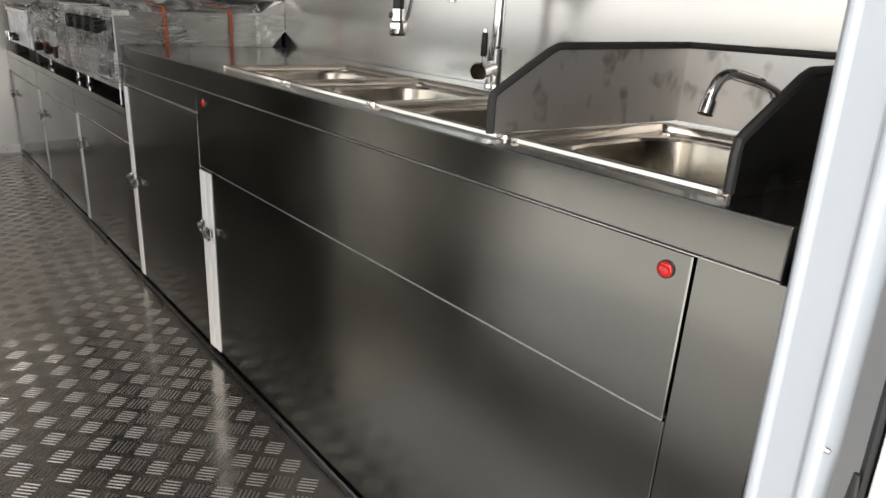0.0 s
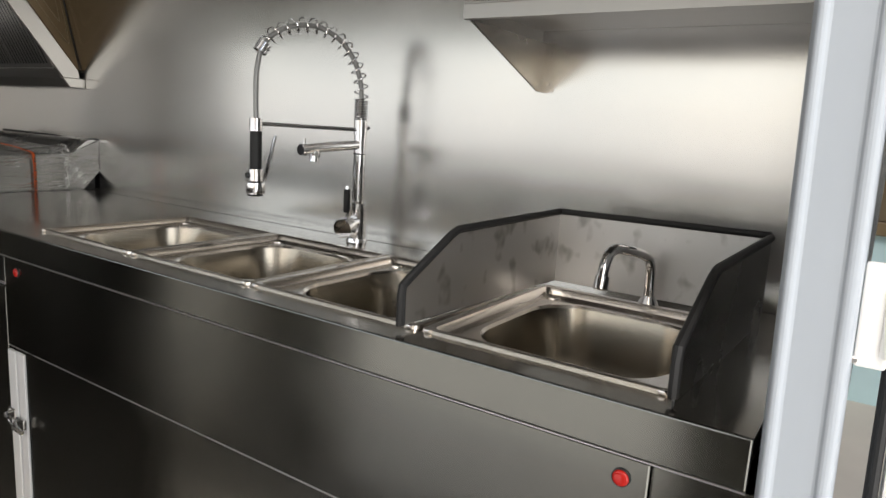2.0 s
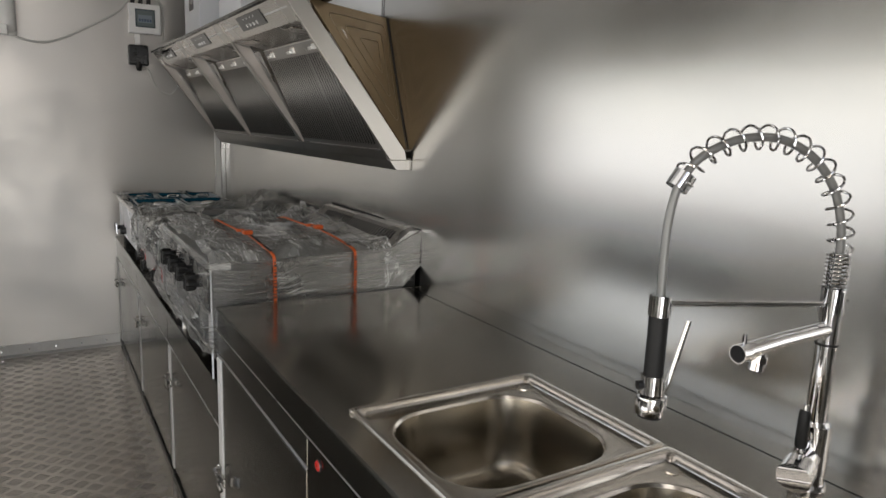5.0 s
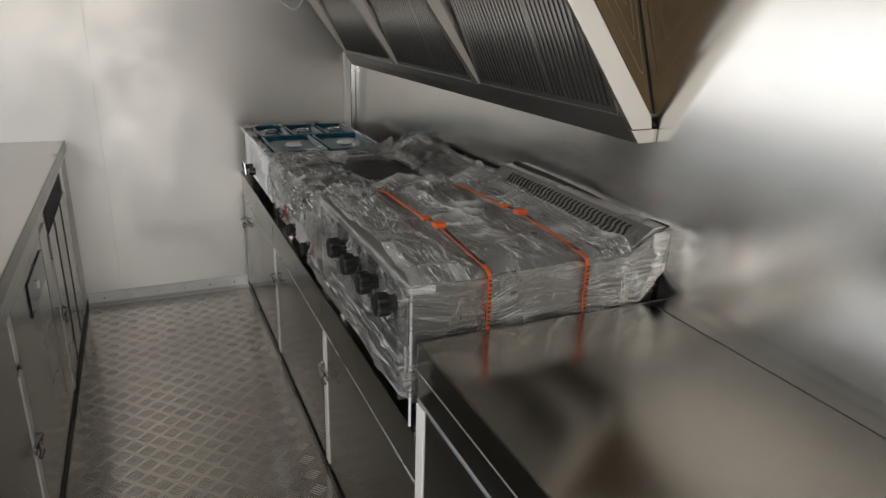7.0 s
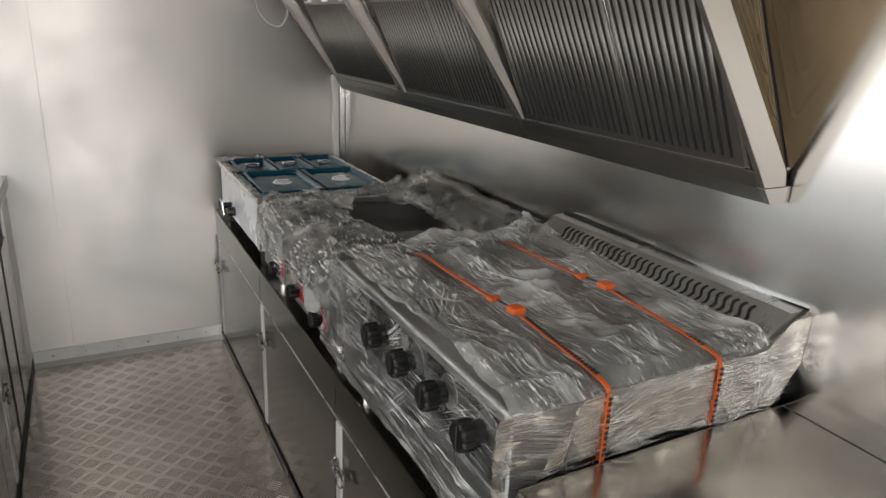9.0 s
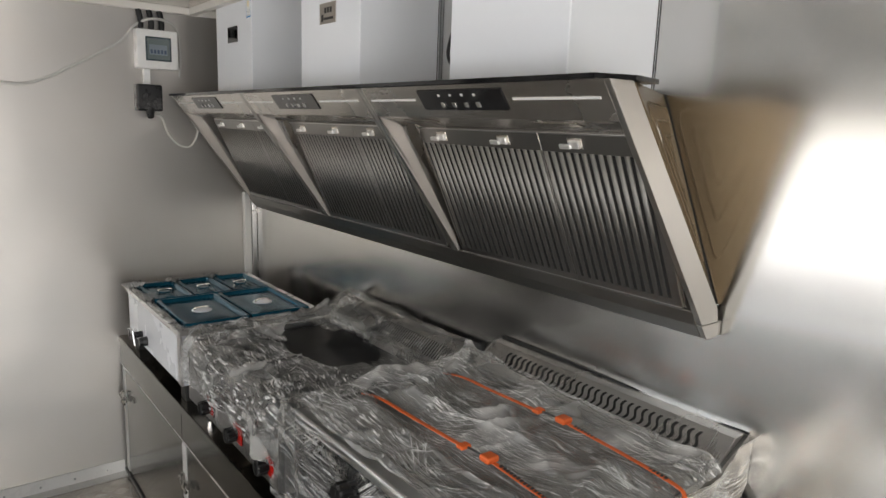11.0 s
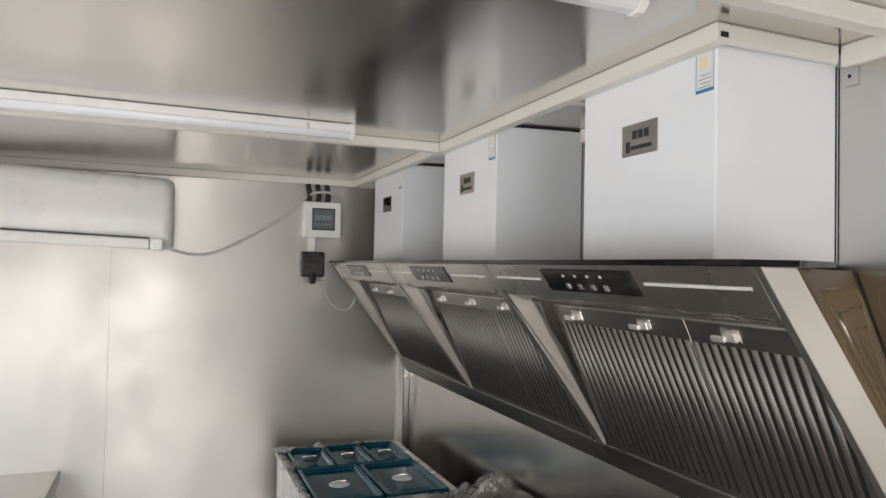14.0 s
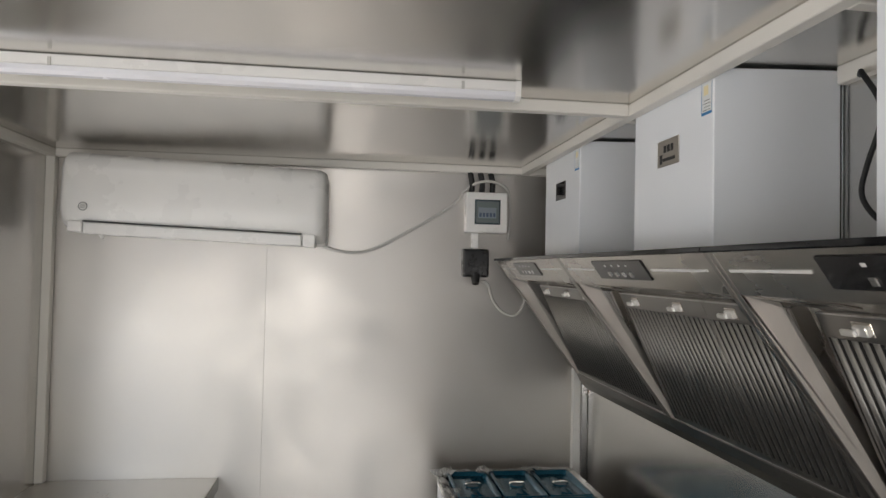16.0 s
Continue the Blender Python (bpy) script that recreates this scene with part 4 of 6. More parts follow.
def hood(y0, near):
    y1 = y0 + HW - 0.0025
    lab = "slanted stainless range hood with slotted filters" + (" and brown side film" if near else "")
    h = thing("range_hood", (-0.15, (y0 + y1) / 2, 1.4), lab, "range hood", "row of range hoods")
    prof = [tuple(A), tuple(B), tuple(C), tuple(Dp), tuple(Ep), (-0.014, 1.19), (-0.02, 1.215), (-0.205, 1.545), (-0.300, 1.617)]
    part("body", prism(prof, "y", y0 + 0.038, y1 - 0.038), M["hood_steel"], h)
    for ya, yb in ((y0 + 0.013, y0 + 0.038), (y1 - 0.038, y1 - 0.013)):
        part("band_end", prism([tuple(A), tuple(B), (-0.288, 1.5465), (-0.320, 1.6169)], "y", ya, yb), M["hood_steel"], h)
        part("rail_end", slant(max(ya, y0 + 0.0285), min(yb, y1 - 0.0285), 0.004, 0.364, -0.010, -0.0005), M["hood_steel"], h)
    own = bmesh.new()
    for ya, yb in ((y0 + 0.014, y0 + 0.186), (y1 - 0.014, y1 - 0.186)):
        for p in ((-0.255, ya + (yb - ya) * 0.20, 1.616), (-0.02, ya, 1.213), (-0.002, ya + (yb - ya) * 0.045, 1.213), (-0.002, yb, 1.616)):
            own.verts.new(p)
    bmesh.ops.convex_hull(own, input=own.verts[:])
    part("rear_shell", own, M["hood_steel"], h)
    cheek = [tuple(A), (-0.0705, 1.1885), (-0.0165, 1.1885), (-0.022, 1.215), (-0.335, 1.617)]
    inner = [tuple(A), (-0.082, 1.207), (-0.030, 1.207), (-0.335, 1.617)]
    part("cheek", prism([(x - 0.001, z) for x, z in (cheek if near else inner)], "y", y0, y0 + 0.012, bev=0.0008), M["cheek_steel"], h)
    part("cheek", prism([(x - 0.001, z) for x, z in inner], "y", y1 - 0.012, y1, bev=0.0008), M["cheek_steel"], h)
    for ya, yb in ((y0 + 0.012, y0 + 0.0128), (y1 - 0.0128, y1 - 0.012)):
        # Thin added sheet that carries the painted brightness of the cheek's inside.
        part("bright_cheek_face", prism([tuple(A), (-0.0835, 1.2095), (-0.078, 1.2095), (-0.103, 1.26), (-0.281, 1.538), tuple(B)], "y", ya, yb), M["cheek_sheen"], h)
    first = y0 + (0.012 if near else 0.0)
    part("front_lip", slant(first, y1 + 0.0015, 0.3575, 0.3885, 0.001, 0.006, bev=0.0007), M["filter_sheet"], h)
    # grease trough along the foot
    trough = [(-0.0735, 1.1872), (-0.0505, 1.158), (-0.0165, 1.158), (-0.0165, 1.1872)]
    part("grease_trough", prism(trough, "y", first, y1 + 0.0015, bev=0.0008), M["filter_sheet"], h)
    if near:
        cap = part("end_cap", prism(trough, "y", y0, y0 + 0.0115, bev=0.0008), M["cheek_steel"], h)
        part("cap_flap", box(-0.0155, -0.002, y0 + 0.003, y0 + 0.0105, 1.158, 1.1872, 0.0008, 1), M["cheek_steel"], cap)
    part("lid", prism([(-0.404, y0 + (0.022 if near else 0.0)), (-0.404, y1 + 0.001), (-0.25, y1 + 0.001), (-0.25, y0 + (0.016 if near else 0.0)), (-0.325, y0 - (0.004 if near else 0.0)), (-0.335, y0 - (0.004 if near else 0.0))], "z", 1.6176, 1.6255, bev=0.0008), M["black_glass"], h, "black glass lid")
    c = part("control_panel", slant(y0 + 0.245, y0 + 0.50, 0.010, 0.056, 0.0, 0.0025, A, U2, N2, bev=0.0008), M["black_glass"], h, "black glass control panel")
    for k in range(4):
        yy = y0 + 0.315 + k * 0.036
        part("button", slant(yy, yy + 0.011, 0.037, 0.048, 0.0025, 0.005, A, U2, N2, bev=0.0006), M["alu"], c)
        part("mark", slant(yy + 0.004, yy + 0.011, 0.019, 0.024, 0.0025, 0.0029, A, U2, N2), M["cable_grey"], c)
    for a, b in ((0.03, 0.225), (0.52, 0.695)):
        part("trim_bar", slant(y0 + a, y0 + b, 0.030, 0.035, 0.0, 0.0018, A, U2, N2, bev=0.0005), M["white_alu"], h)
    D4 = (C - B).normalized()
    N4 = Vector((D4.y, -D4.x))
    if N4.y > 0:
        N4 = -N4
    for a in (0.12, 0.53):
        part("lamp", slant(y0 + a, y0 + a + 0.1, 0.022, 0.05, 0.0, 0.002, B, D4, N4, bev=0.001), M["rim_steel"], h)
    # two slotted filters, one with two pulls and one with one
    cut = y0 + 0.2926
    for a, b, pulls in ((y0 + 0.034, cut - 0.0006, (0.206,)), (cut + 0.0006, y1 - 0.028, (0.404, 0.615))):
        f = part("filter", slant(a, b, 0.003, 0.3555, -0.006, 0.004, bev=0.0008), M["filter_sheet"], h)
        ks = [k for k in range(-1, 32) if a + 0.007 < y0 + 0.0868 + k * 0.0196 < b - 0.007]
        # A black sheet between the ribs stands for the depth shade of the slots.
        part("slot_shade_bed", slant(max(a + 0.003, y0 + 0.074 + ks[0] * 0.0196), min(b - 0.001, y0 + 0.099 + ks[-1] * 0.0196), 0.0432, 0.3378, 0.004, 0.0044), M["slot_shade"], f)
        base = world_of(f)
        part("top_edge", slant(a + 0.001, b - 0.001, 0.002, 0.0050, 0.004, 0.0055, bev=0.0005), M["alu"], f, "bright folded edge")
        part("bottom_edge", slant(a + 0.001, b - 0.001, 0.3530, 0.3553, 0.004, 0.0052, bev=0.0004), M["alu"], f, "bright folded edge")
        for k in ks:
            s = new("slat", SLAT)
            q = C + N * 0.0042
            s.parent = f
            s.matrix_basis = Matrix.Translation(Vector((q.x, y0 + 0.0868 + k * 0.0196, q.y)) - base)
        for d in pulls:
            d = y0 + d
            m = part("pull", slant(d - 0.020, d + 0.006, 0.016, 0.031, 0.004, 0.012, bev=0.0014), M["pull_metal"], f)
            part("tongue", slant(d - 0.002, d + 0.026, 0.0205, 0.030, 0.011, 0.017, bev=0.0014), M["pull_metal"], m)
            part("plate", slant(d - 0.024, d + 0.012, 0.0115, 0.034, 0.004, 0.0055, bev=0.0006), M["rim_steel"], m)
    if near:
        # film panel on the tapering end, with two pressed triangles
        tri = [Vector((-0.322, y0 + 0.0135, 1.614)), Vector((-0.003, y0 + 0.181, 1.614)), Vector((-0.003, y0 + 0.0225, 1.217)), Vector((-0.022, y0 + 0.0135, 1.217))]
        nn = (tri[1] - tri[0]).cross(tri[2] - tri[0]).normalized()
        if nn.y > 0:
            nn = -nn
        own = bmesh.new()
        lo = [own.verts.new(p + nn * 0.003) for p in tri]
        hi = [own.verts.new(p + nn * 0.006) for p in tri]
        own.faces.new(lo)
        own.faces.new(hi[::-1])
        for q in range(4):
            own.faces.new((lo[q], lo[(q + 1) % 4], hi[(q + 1) % 4], hi[q]))
        fm = part("side_film", own, M["brown_film"], h, "brown protective film with pressed triangles")
        corners = [tri[0], tri[1], (tri[2] + tri[3]) / 2]
        mid = corners[0] * 0.27 + corners[1] * 0.46 + corners[2] * 0.27
        for k in (0.76, 0.50, 0.25):
            ring = [mid + (p - mid) * k + nn * 0.0060 for p in corners]
            line = []
            for q in range(3):
                a, b, c = ring[q - 1], ring[q], ring[(q + 1) % 3]
                for u in (0.0, 0.25, 0.5, 0.75, 1.0):
                    e, g = b.lerp(a, 0.10), b.lerp(c, 0.10)
                    line.append(e.lerp(b, u).lerp(b.lerp(g, u), u))
            # Dark tube drawn for the shade line of a pressed groove.
            part("groove_shade", tube(line + line[:1], 0.0017, 6), M["bronze_edge"], fm, "", True)
        part("seam", tube([tri[1] + nn * 0.007 + Vector((-0.009, -0.003, 0)), tri[2] + nn * 0.007 + Vector((-0.011, -0.003, 0))], 0.0026, 6), M["black_rubber"], fm, "dark joint at the wall")
    return h


HOODS = [3.062 + HW * k for k in range(3)]
for k, y in enumerate(HOODS):
    hood(y, k == 0)

# ---- duct boxes above the hoods ----
for k, (y0, y1) in enumerate(((3.281, 3.633), (4.026, 4.378), (4.769, 5.121))):
    d = thing("duct_cover", (-0.125, (y0 + y1) / 2, 1.63), "pale grey enamelled duct cover box with a metal plate", "duct cover", "duct covers above the hoods")
    part("shell", prism([(-0.247, y0), (-0.002, y0 - (0.016, 0.03, 0.03)[k]), (-0.002, y1), (-0.247, y1)], "z", 1.626, 1.9745, bev=0.002), M["duct_white"], d)
    part("rear_seal", rod((-0.0085, y0 - (0.016, 0.03, 0.03)[k], 1.627), (-0.0085, y0 - (0.016, 0.03, 0.03)[k], 1.951), 0.0014, 0.0014, 8), M["black_rubber"], d, "dark joint at the wall")
    py = y0 + 0.131
    pl = part("name_plate", box(-0.2495, -0.2468, py, py + 0.096, 1.816, 1.873, 0.0008, 1), M["plate"] if k < 2 else M["black_glass"], d, "etched metal plate")
    if k < 2:
        # marks on the plate as plain shapes
        for a, b, z0, z1 in ((0.022, 0.034, 1.845, 1.86), (0.038, 0.05, 1.845, 1.86), (0.054, 0.066, 1.845, 1.86), (0.014, 0.07, 1.826, 1.833), (0.072, 0.084, 1.822, 1.842)):
            part("mark", box(-0.2500, -0.2494, py + a, py + b, z0, z1), M["ink"], pl)
    st = part("sticker", box(-0.2482, -0.2470, y0 + 0.004, y0 + 0.042, 1.890, 1.951), M["sticker"], d, "white sticker with a blue border")
    for a, b, z0, z1 in ((0.004, 0.042, 1.890, 1.8955), (0.004, 0.0048, 1.8925, 1.951), (0.0412, 0.042, 1.8925, 1.951)):
        part("border", box(-0.2486, -0.2481, y0 + a, y0 + b, z0, z1), M["sticker_blue"], st)
    part("patch", box(-0.2486, -0.2481, y0 + 0.018, y0 + 0.034, 1.928, 1.946), M["sticker_orange"], st)
    for q in range(4):
        part("line", box(-0.2486, -0.2481, y0 + 0.010, y0 + 0.036 - 0.004 * (q % 2), 1.8985 + q * 0.0062, 1.8993 + q * 0.0062), M["ink"], st)
lead = part("power_lead", tube(spline([(-0.012, 3.945, 1.950), (-0.035, 3.915, 1.946), (-0.050, 3.892, 1.935), (-0.050, 3.855, 1.880), (-0.050, 3.855, 1.835), (-0.050, 3.882, 1.775), (-0.050, 3.894, 1.730), (-0.050, 3.872, 1.695), (-0.050, 3.832, 1.668), (-0.040, 3.76, 1.632)], 8), 0.0048, 10), M["black_rubber"], None, "", True)
tagged(lead, "black power lead curling down between two duct covers", "cable")
lead = part("power_lead", tube(spline([(-0.02, 4.40, 1.95), (-0.03, 4.405, 1.86), (-0.015, 4.41, 1.75), (-0.03, 4.40, 1.63)], 8), 0.005, 8), M["black_rubber"], None, "", True)
tagged(lead, "black power lead hanging down beside a duct cover", "cable")

# ---- ceiling frame of painted square tube ----
fr = thing("ceiling_frame", (-1.0, 4.0, 1.97), "cream painted square tube frame under the ceiling", "ceiling frame", kind="structure")
FZ0, FZ1 = 1.952, 1.9798
for b in ((-0.277, -0.249, 3.250, FAR_Y - 0.034, FZ0, FZ1), (LEFT_X + 0.03, -0.278, 4.343, 4.373, FZ0, FZ1), (LEFT_X + 0.03, -0.0205, 3.116, 3.1445, FZ0, FZ1),
          (-0.249, -0.0205, 3.250, 3.2635, FZ0, FZ1), (-0.020, 0.0, DOOR_Y + 0.002, 3.2495, 1.945, FZ1), (-0.020, 0.0, 3.636, 3.993, 1.945, FZ1), (-0.020, 0.0, 4.381, 4.736, 1.945, FZ1), (-0.020, 0.0, 5.124, FAR_Y - 0.002, 1.945, FZ1), (LEFT_X + 0.03, -0.0205, FAR_Y - 0.032, FAR_Y - 0.002, FZ0, FZ1),
          (LEFT_X, LEFT_X + 0.028, DOOR_Y + 0.002, FAR_Y - 0.002, FZ0, FZ1), (-0.249, -0.0205, 4.398, 4.424, FZ0, FZ1), (-0.249, -0.0205, 3.66, 3.686, FZ0, FZ1),
          (LEFT_X, LEFT_X + 0.03, FAR_Y - 0.032, FAR_Y - 0.002, 0.816, FZ0 - 0.001), (LEFT_X + 0.03, -0.0205, 1.93, 1.96, FZ0, FZ1)):
    part("tube", box(*b, 0.002, 1), M["cream"], fr)
part("tube_end", box(-0.270, -0.256, 3.2485, 3.2502, FZ0 + 0.006, FZ0 + 0.014), M["black_rubber"], fr)
tab = part("wall_tab", box(-0.0105, 0.0, 3.228, 3.2515, 1.914, 1.9445, 0.0008, 1), M["alu"], fr, "small drilled steel tab")
part("hole", rod((-0.0100, 3.240, 1.929), (-0.0109, 3.240, 1.929), 0.0032, 0.0032, 12), M["black_rubber"], tab)

corner_post = thing("corner_post", (-0.02, FAR_Y, 0.62), "white corner post behind the food warmer", "post", kind="structure")
part("post", box(-0.056, -0.026, FAR_Y - 0.030, FAR_Y - 0.001, LOW, 1.21, 0.002, 1), M["white_alu"], corner_post)
part("cover_strip", box(-0.024, -0.001, FAR_Y - 0.036, FAR_Y - 0.001, LOW, 1.21, 0.002, 1), M["alu"], corner_post)

base = thing("baseboard", (-1.0, FAR_Y, 0), "white angle strip along the foot of the end wall", "baseboard", kind="structure")
part("upright", box(LFX + 0.01, FRONT - 0.008, FAR_Y - 0.006, FAR_Y - 0.0005, 0.0, 0.056, 0.001, 1), M["white_plastic"], base)
part("foot", box(LFX + 0.01, FRONT - 0.008, FAR_Y - 0.055, FAR_Y - 0.006, 0.0, 0.005, 0.001, 1), M["white_alu"], base)
for k in range(6):
    part("screw", rod((LFX + 0.08 + k * 0.125, FAR_Y - 0.006, 0.026), (LFX + 0.08 + k * 0.125, FAR_Y - 0.009, 0.026), 0.005, 0.004, 10), M["chrome"], base)

# ---- tube lights ----
for y, x0, x1 in ((4.225, -1.62, -0.572), (3.195, -1.55, -0.46)):
    tl = thing("tube_light", ((x0 + x1) / 2, y, 1.965), "unlit tube light in a clear channel under the ceiling", "tube light", "tube lights")
    part("housing", box(x0, x1, y - 0.017, y + 0.017, 1.957, 1.9790, 0.003), M["white_plastic"], tl)
    part("diffuser", prism([(y - 0.018, 1.956), (y - 0.016, 1.947), (y - 0.008, 1.941), (y + 0.008, 1.941), (y + 0.016, 1.947), (y + 0.018, 1.956)], "x", x0 + 0.002, x1 - 0.012), M["diffuser"], tl)
    part("end_cap", prism([(y - 0.019, 1.979), (y - 0.018, 1.947), (y - 0.008, 1.939), (y + 0.008, 1.939), (y + 0.018, 1.947), (y + 0.019, 1.979)], "x", x1 - 0.012, x1), M["white_plastic"], tl)
    for q in (0.12, 0.88):
        part("clip", box(x0 + (x1 - x0) * q, x0 + (x1 - x0) * q + 0.006, y - 0.0195, y + 0.0195, 1.956, 1.972), M["cable_grey"], tl)

# ---- air conditioner ----
def ac_profile(k=0.0):
    pts = [(5.384, 1.938), (5.27, 1.940), (5.225, 1.934), (5.200, 1.915), (5.190, 1.880), (5.184, 1.780), (5.187, 1.735), (5.198, 1.702), (5.240, 1.680), (5.384, 1.670)]
    return [(min(5.384, y + k), z - (0.6 * k if z > 1.9 else -0.2 * k)) for y, z in pts]


own = bmesh.new()
rows = []
for x, k in ((-1.872, 0.05), (-1.866, 0.018), (-1.853, 0.004), (-1.835, 0.0), (-1.43, 0.0), (-1.045, 0.0), (-1.022, 0.004), (-1.008, 0.018), (-1.002, 0.05)):
    rows.append([own.verts.new((x, y, z - (x + 1.43) * 0.034)) for y, z in ac_profile(k)])
for a, b in zip(rows, rows[1:]):
    for i in range(len(a)):
        j = (i + 1) % len(a)
        own.faces.new((a[i], a[j], b[j], b[i]))
own.faces.new(rows[0])
own.faces.new(rows[-1][::-1])
acu = thing("air_conditioner", (-1.43, FAR_Y, 1.70), "white split air conditioner high on the end wall", "air conditioner")
part("case", own, M["white_plastic"], acu, "", True)


def acbox(x0, x1, y0, y1, z0, z1, bev=0.001):
    own = box(x0, x1, y0, y1, z0, z1, bev, 1)
    for v in own.verts:
        v.co.z -= (v.co.x + 1.43) * 0.034
    return own


part("vane_gap", acbox(-1.79, -1.085, 5.1835, 5.24, 1.7030, 1.7070), M["ink"], acu)
part("vane", acbox(-1.79, -1.085, 5.188, 5.30, 1.664, 1.7025, 0.004), M["white_plastic"], acu)
part("vane_end", acbox(-1.082, -1.038, 5.190, 5.30, 1.662, 1.706, 0.004), M["white_plastic"], acu)
part("vane_end", acbox(-1.84, -1.793, 5.190, 5.30, 1.668, 1.706, 0.004), M["white_plastic"], acu)
em = part("emblem", tube([(-1.79 + 0.013 * math.cos(a), 5.1845, 1.753 + 0.0122 + 0.013 * math.sin(a)) for a in [k * math.pi / 12 for k in range(25)]], 0.0012, 6), M["ink"], acu, "round dark emblem")
for dz in (-0.004, 0.0, 0.004):
    part("bar", box(-1.797, -1.783, 5.1835, 5.1855, 1.7645 + dz, 1.7662 + dz), M["ink"], em)
part("drip_stub", rod((-1.75, 5.23, 1.676), (-1.735, 5.22, 1.664), 0.006, 0.006, 10), M["white_plastic"], acu)

# ---- electrics on the end wall ----
bk = thing("breaker_box", (-0.412, FAR_Y, 1.80), "white breaker box with a smoked window on the wall", "breaker box")
part("case", box(-0.492, -0.334, 5.328, 5.384, 1.724, 1.876, 0.005), M["white_plastic"], bk)
wd = part("window", box(-0.460, -0.362, 5.325, 5.3285, 1.755, 1.848, 0.001, 1), M["screen"], bk, "smoked window")
part("rail_cover", box(-0.4545, -0.3675, 5.3242, 5.3252, 1.7605, 1.8425, 0.0004, 1), plain("smoked_grey", (0.16, 0.19, 0.19), 0.12), wd)
bank = part("breaker_bank", box(-0.447, -0.378, 5.3232, 5.3243, 1.778, 1.818, 0.0004, 1), plain("breaker_grey", (0.22, 0.26, 0.29), 0.3), wd)
for k in range(5):
    part("switch", box(-0.443 + k * 0.0132, -0.4345 + k * 0.0132, 5.3222, 5.3233, 1.783, 1.798, 0.0004, 1), plain("breaker_blue", (0.05, 0.08, 0.14), 0.3), bank)
so = thing("wall_socket", (-0.45, FAR_Y, 1.60), "black weatherproof wall socket with a plug in it", "socket")
part("box", box(-0.500, -0.400, 5.33, 5.384, 1.556, 1.662, 0.008), M["black_plastic"], so)
part("plug", rod((-0.45, 5.345, 1.566), (-0.452, 5.325, 1.532), 0.02, 0.013, 16), M["black_plastic"], so, "", True)
part("conduit", box(-0.462, -0.437, 5.36, 5.384, 1.662, 1.7235, 0.002, 1), M["white_plastic"], so)
for k, x in enumerate((-0.468, -0.428, -0.388)):
    cd = part("conduit_pipe", tube(spline([(x, 5.362, 1.872), (x + 0.002, 5.362, 1.91), (x - 0.006, 5.365, 1.957)], 6), 0.011, 10), M["black_rubber"], None, "", True)
    tagged(cd, "short black conduit into the breaker box", "conduit", "black conduits")
cb = part("air_conditioner_cable", tube(spline([(-1.04, 5.375, 1.668), (-0.96, 5.376, 1.642), (-0.877, 5.377, 1.640), (-0.80, 5.377, 1.668), (-0.722, 5.377, 1.712), (-0.63, 5.377, 1.766), (-0.539, 5.376, 1.827),
                                          (-0.49, 5.372, 1.885), (-0.445, 5.345, 1.914), (-0.38, 5.345, 1.917), (-0.325, 5.37, 1.89), (-0.312, 5.376, 1.80), (-0.318, 5.378, 1.70)], 8), 0.0055, 8), M["cable_grey"], None, "", True)
tagged(cb, "grey cable drooping from air conditioner to breaker box", "cable")
cb = part("socket_cable", tube(spline([(-0.452, 5.325, 1.540), (-0.405, 5.345, 1.535), (-0.375, 5.37, 1.47), (-0.335, 5.376, 1.425), (-0.285, 5.377, 1.413), (-0.252, 5.376, 1.46), (-0.250, 5.376, 1.54), (-0.256, 5.376, 1.60)], 8), 0.0055, 8), M["cable_grey"], None, "", True)
tagged(cb, "grey cable looping out of the wall socket", "cable")


# ---- cooking appliances on the low worktop ----
def ribbon(points, wide, w, t, bm=None):
    """A flat band along points; wide: the direction of its width."""
    own = bmesh.new()
    pts, wide = [Vector(p) for p in points], Vector(wide).normalized()
    rows = []
    for i, p in enumerate(pts):
        d = (pts[min(i + 1, len(pts) - 1)] - pts[max(i - 1, 0)]).normalized()
        n = d.cross(wide).normalized()
        rows.append([own.verts.new(p + wide * a * w / 2 + n * b * t / 2) for a, b in ((-1, -1), (1, -1), (1, 1), (-1, 1))])
    for a, b in zip(rows, rows[1:]):
        for k in range(4):
            own.faces.new((a[k], a[(k + 1) % 4], b[(k + 1) % 4], b[k]))
    own.faces.new(rows[0][::-1])
    own.faces.new(rows[-1])
    return join(bm, own)


def ridge(p):
    return 1.0 - 2.0 * abs(noise.noise(p))


def crease(x, y, z=0.0):
    """Height of the creases in cling film."""
    a = ridge(Vector((x * 9 + 0.6 * noise.noise(Vector((x * 5, y * 5, z))), y * 3.2, z * 4 + 1.7)))
    b = ridge(Vector((x * 5 + y * 13, y * 10 - x * 7, z * 9 + 5.1)))
    c = ridge(Vector((x * 34, y * 27, z * 30 + 2.2)))
    d = ridge(Vector((x * 4.2 - y * 2.0, y * 3.4 + x * 1.5, z * 3 + 8.3)))
    return 0.008 * max(0, a) ** 3 + 0.005 * max(0, b) ** 3 + 0.0010 * c + 0.022 * max(0, d) ** 2


def gather(x, y, folds):
    """Height of a few pulled-up folds, each from one plan point to another: height, width."""
    h = 0.0
    for (ax, ay), (bx, by), top, wide in folds:
        dx, dy = bx - ax, by - ay
        u = max(0.0, min(1.0, ((x - ax) * dx + (y - ay) * dy) / (dx * dx + dy * dy)))
        d = math.hypot(x - ax - u * dx, y - ay - u * dy) + 0.004 * noise.noise(Vector((x * 30, y * 30, 4.0)))
        h = max(h, top * (1.0 - 0.75 * u) * math.exp(-abs(d) / wide))
    return h


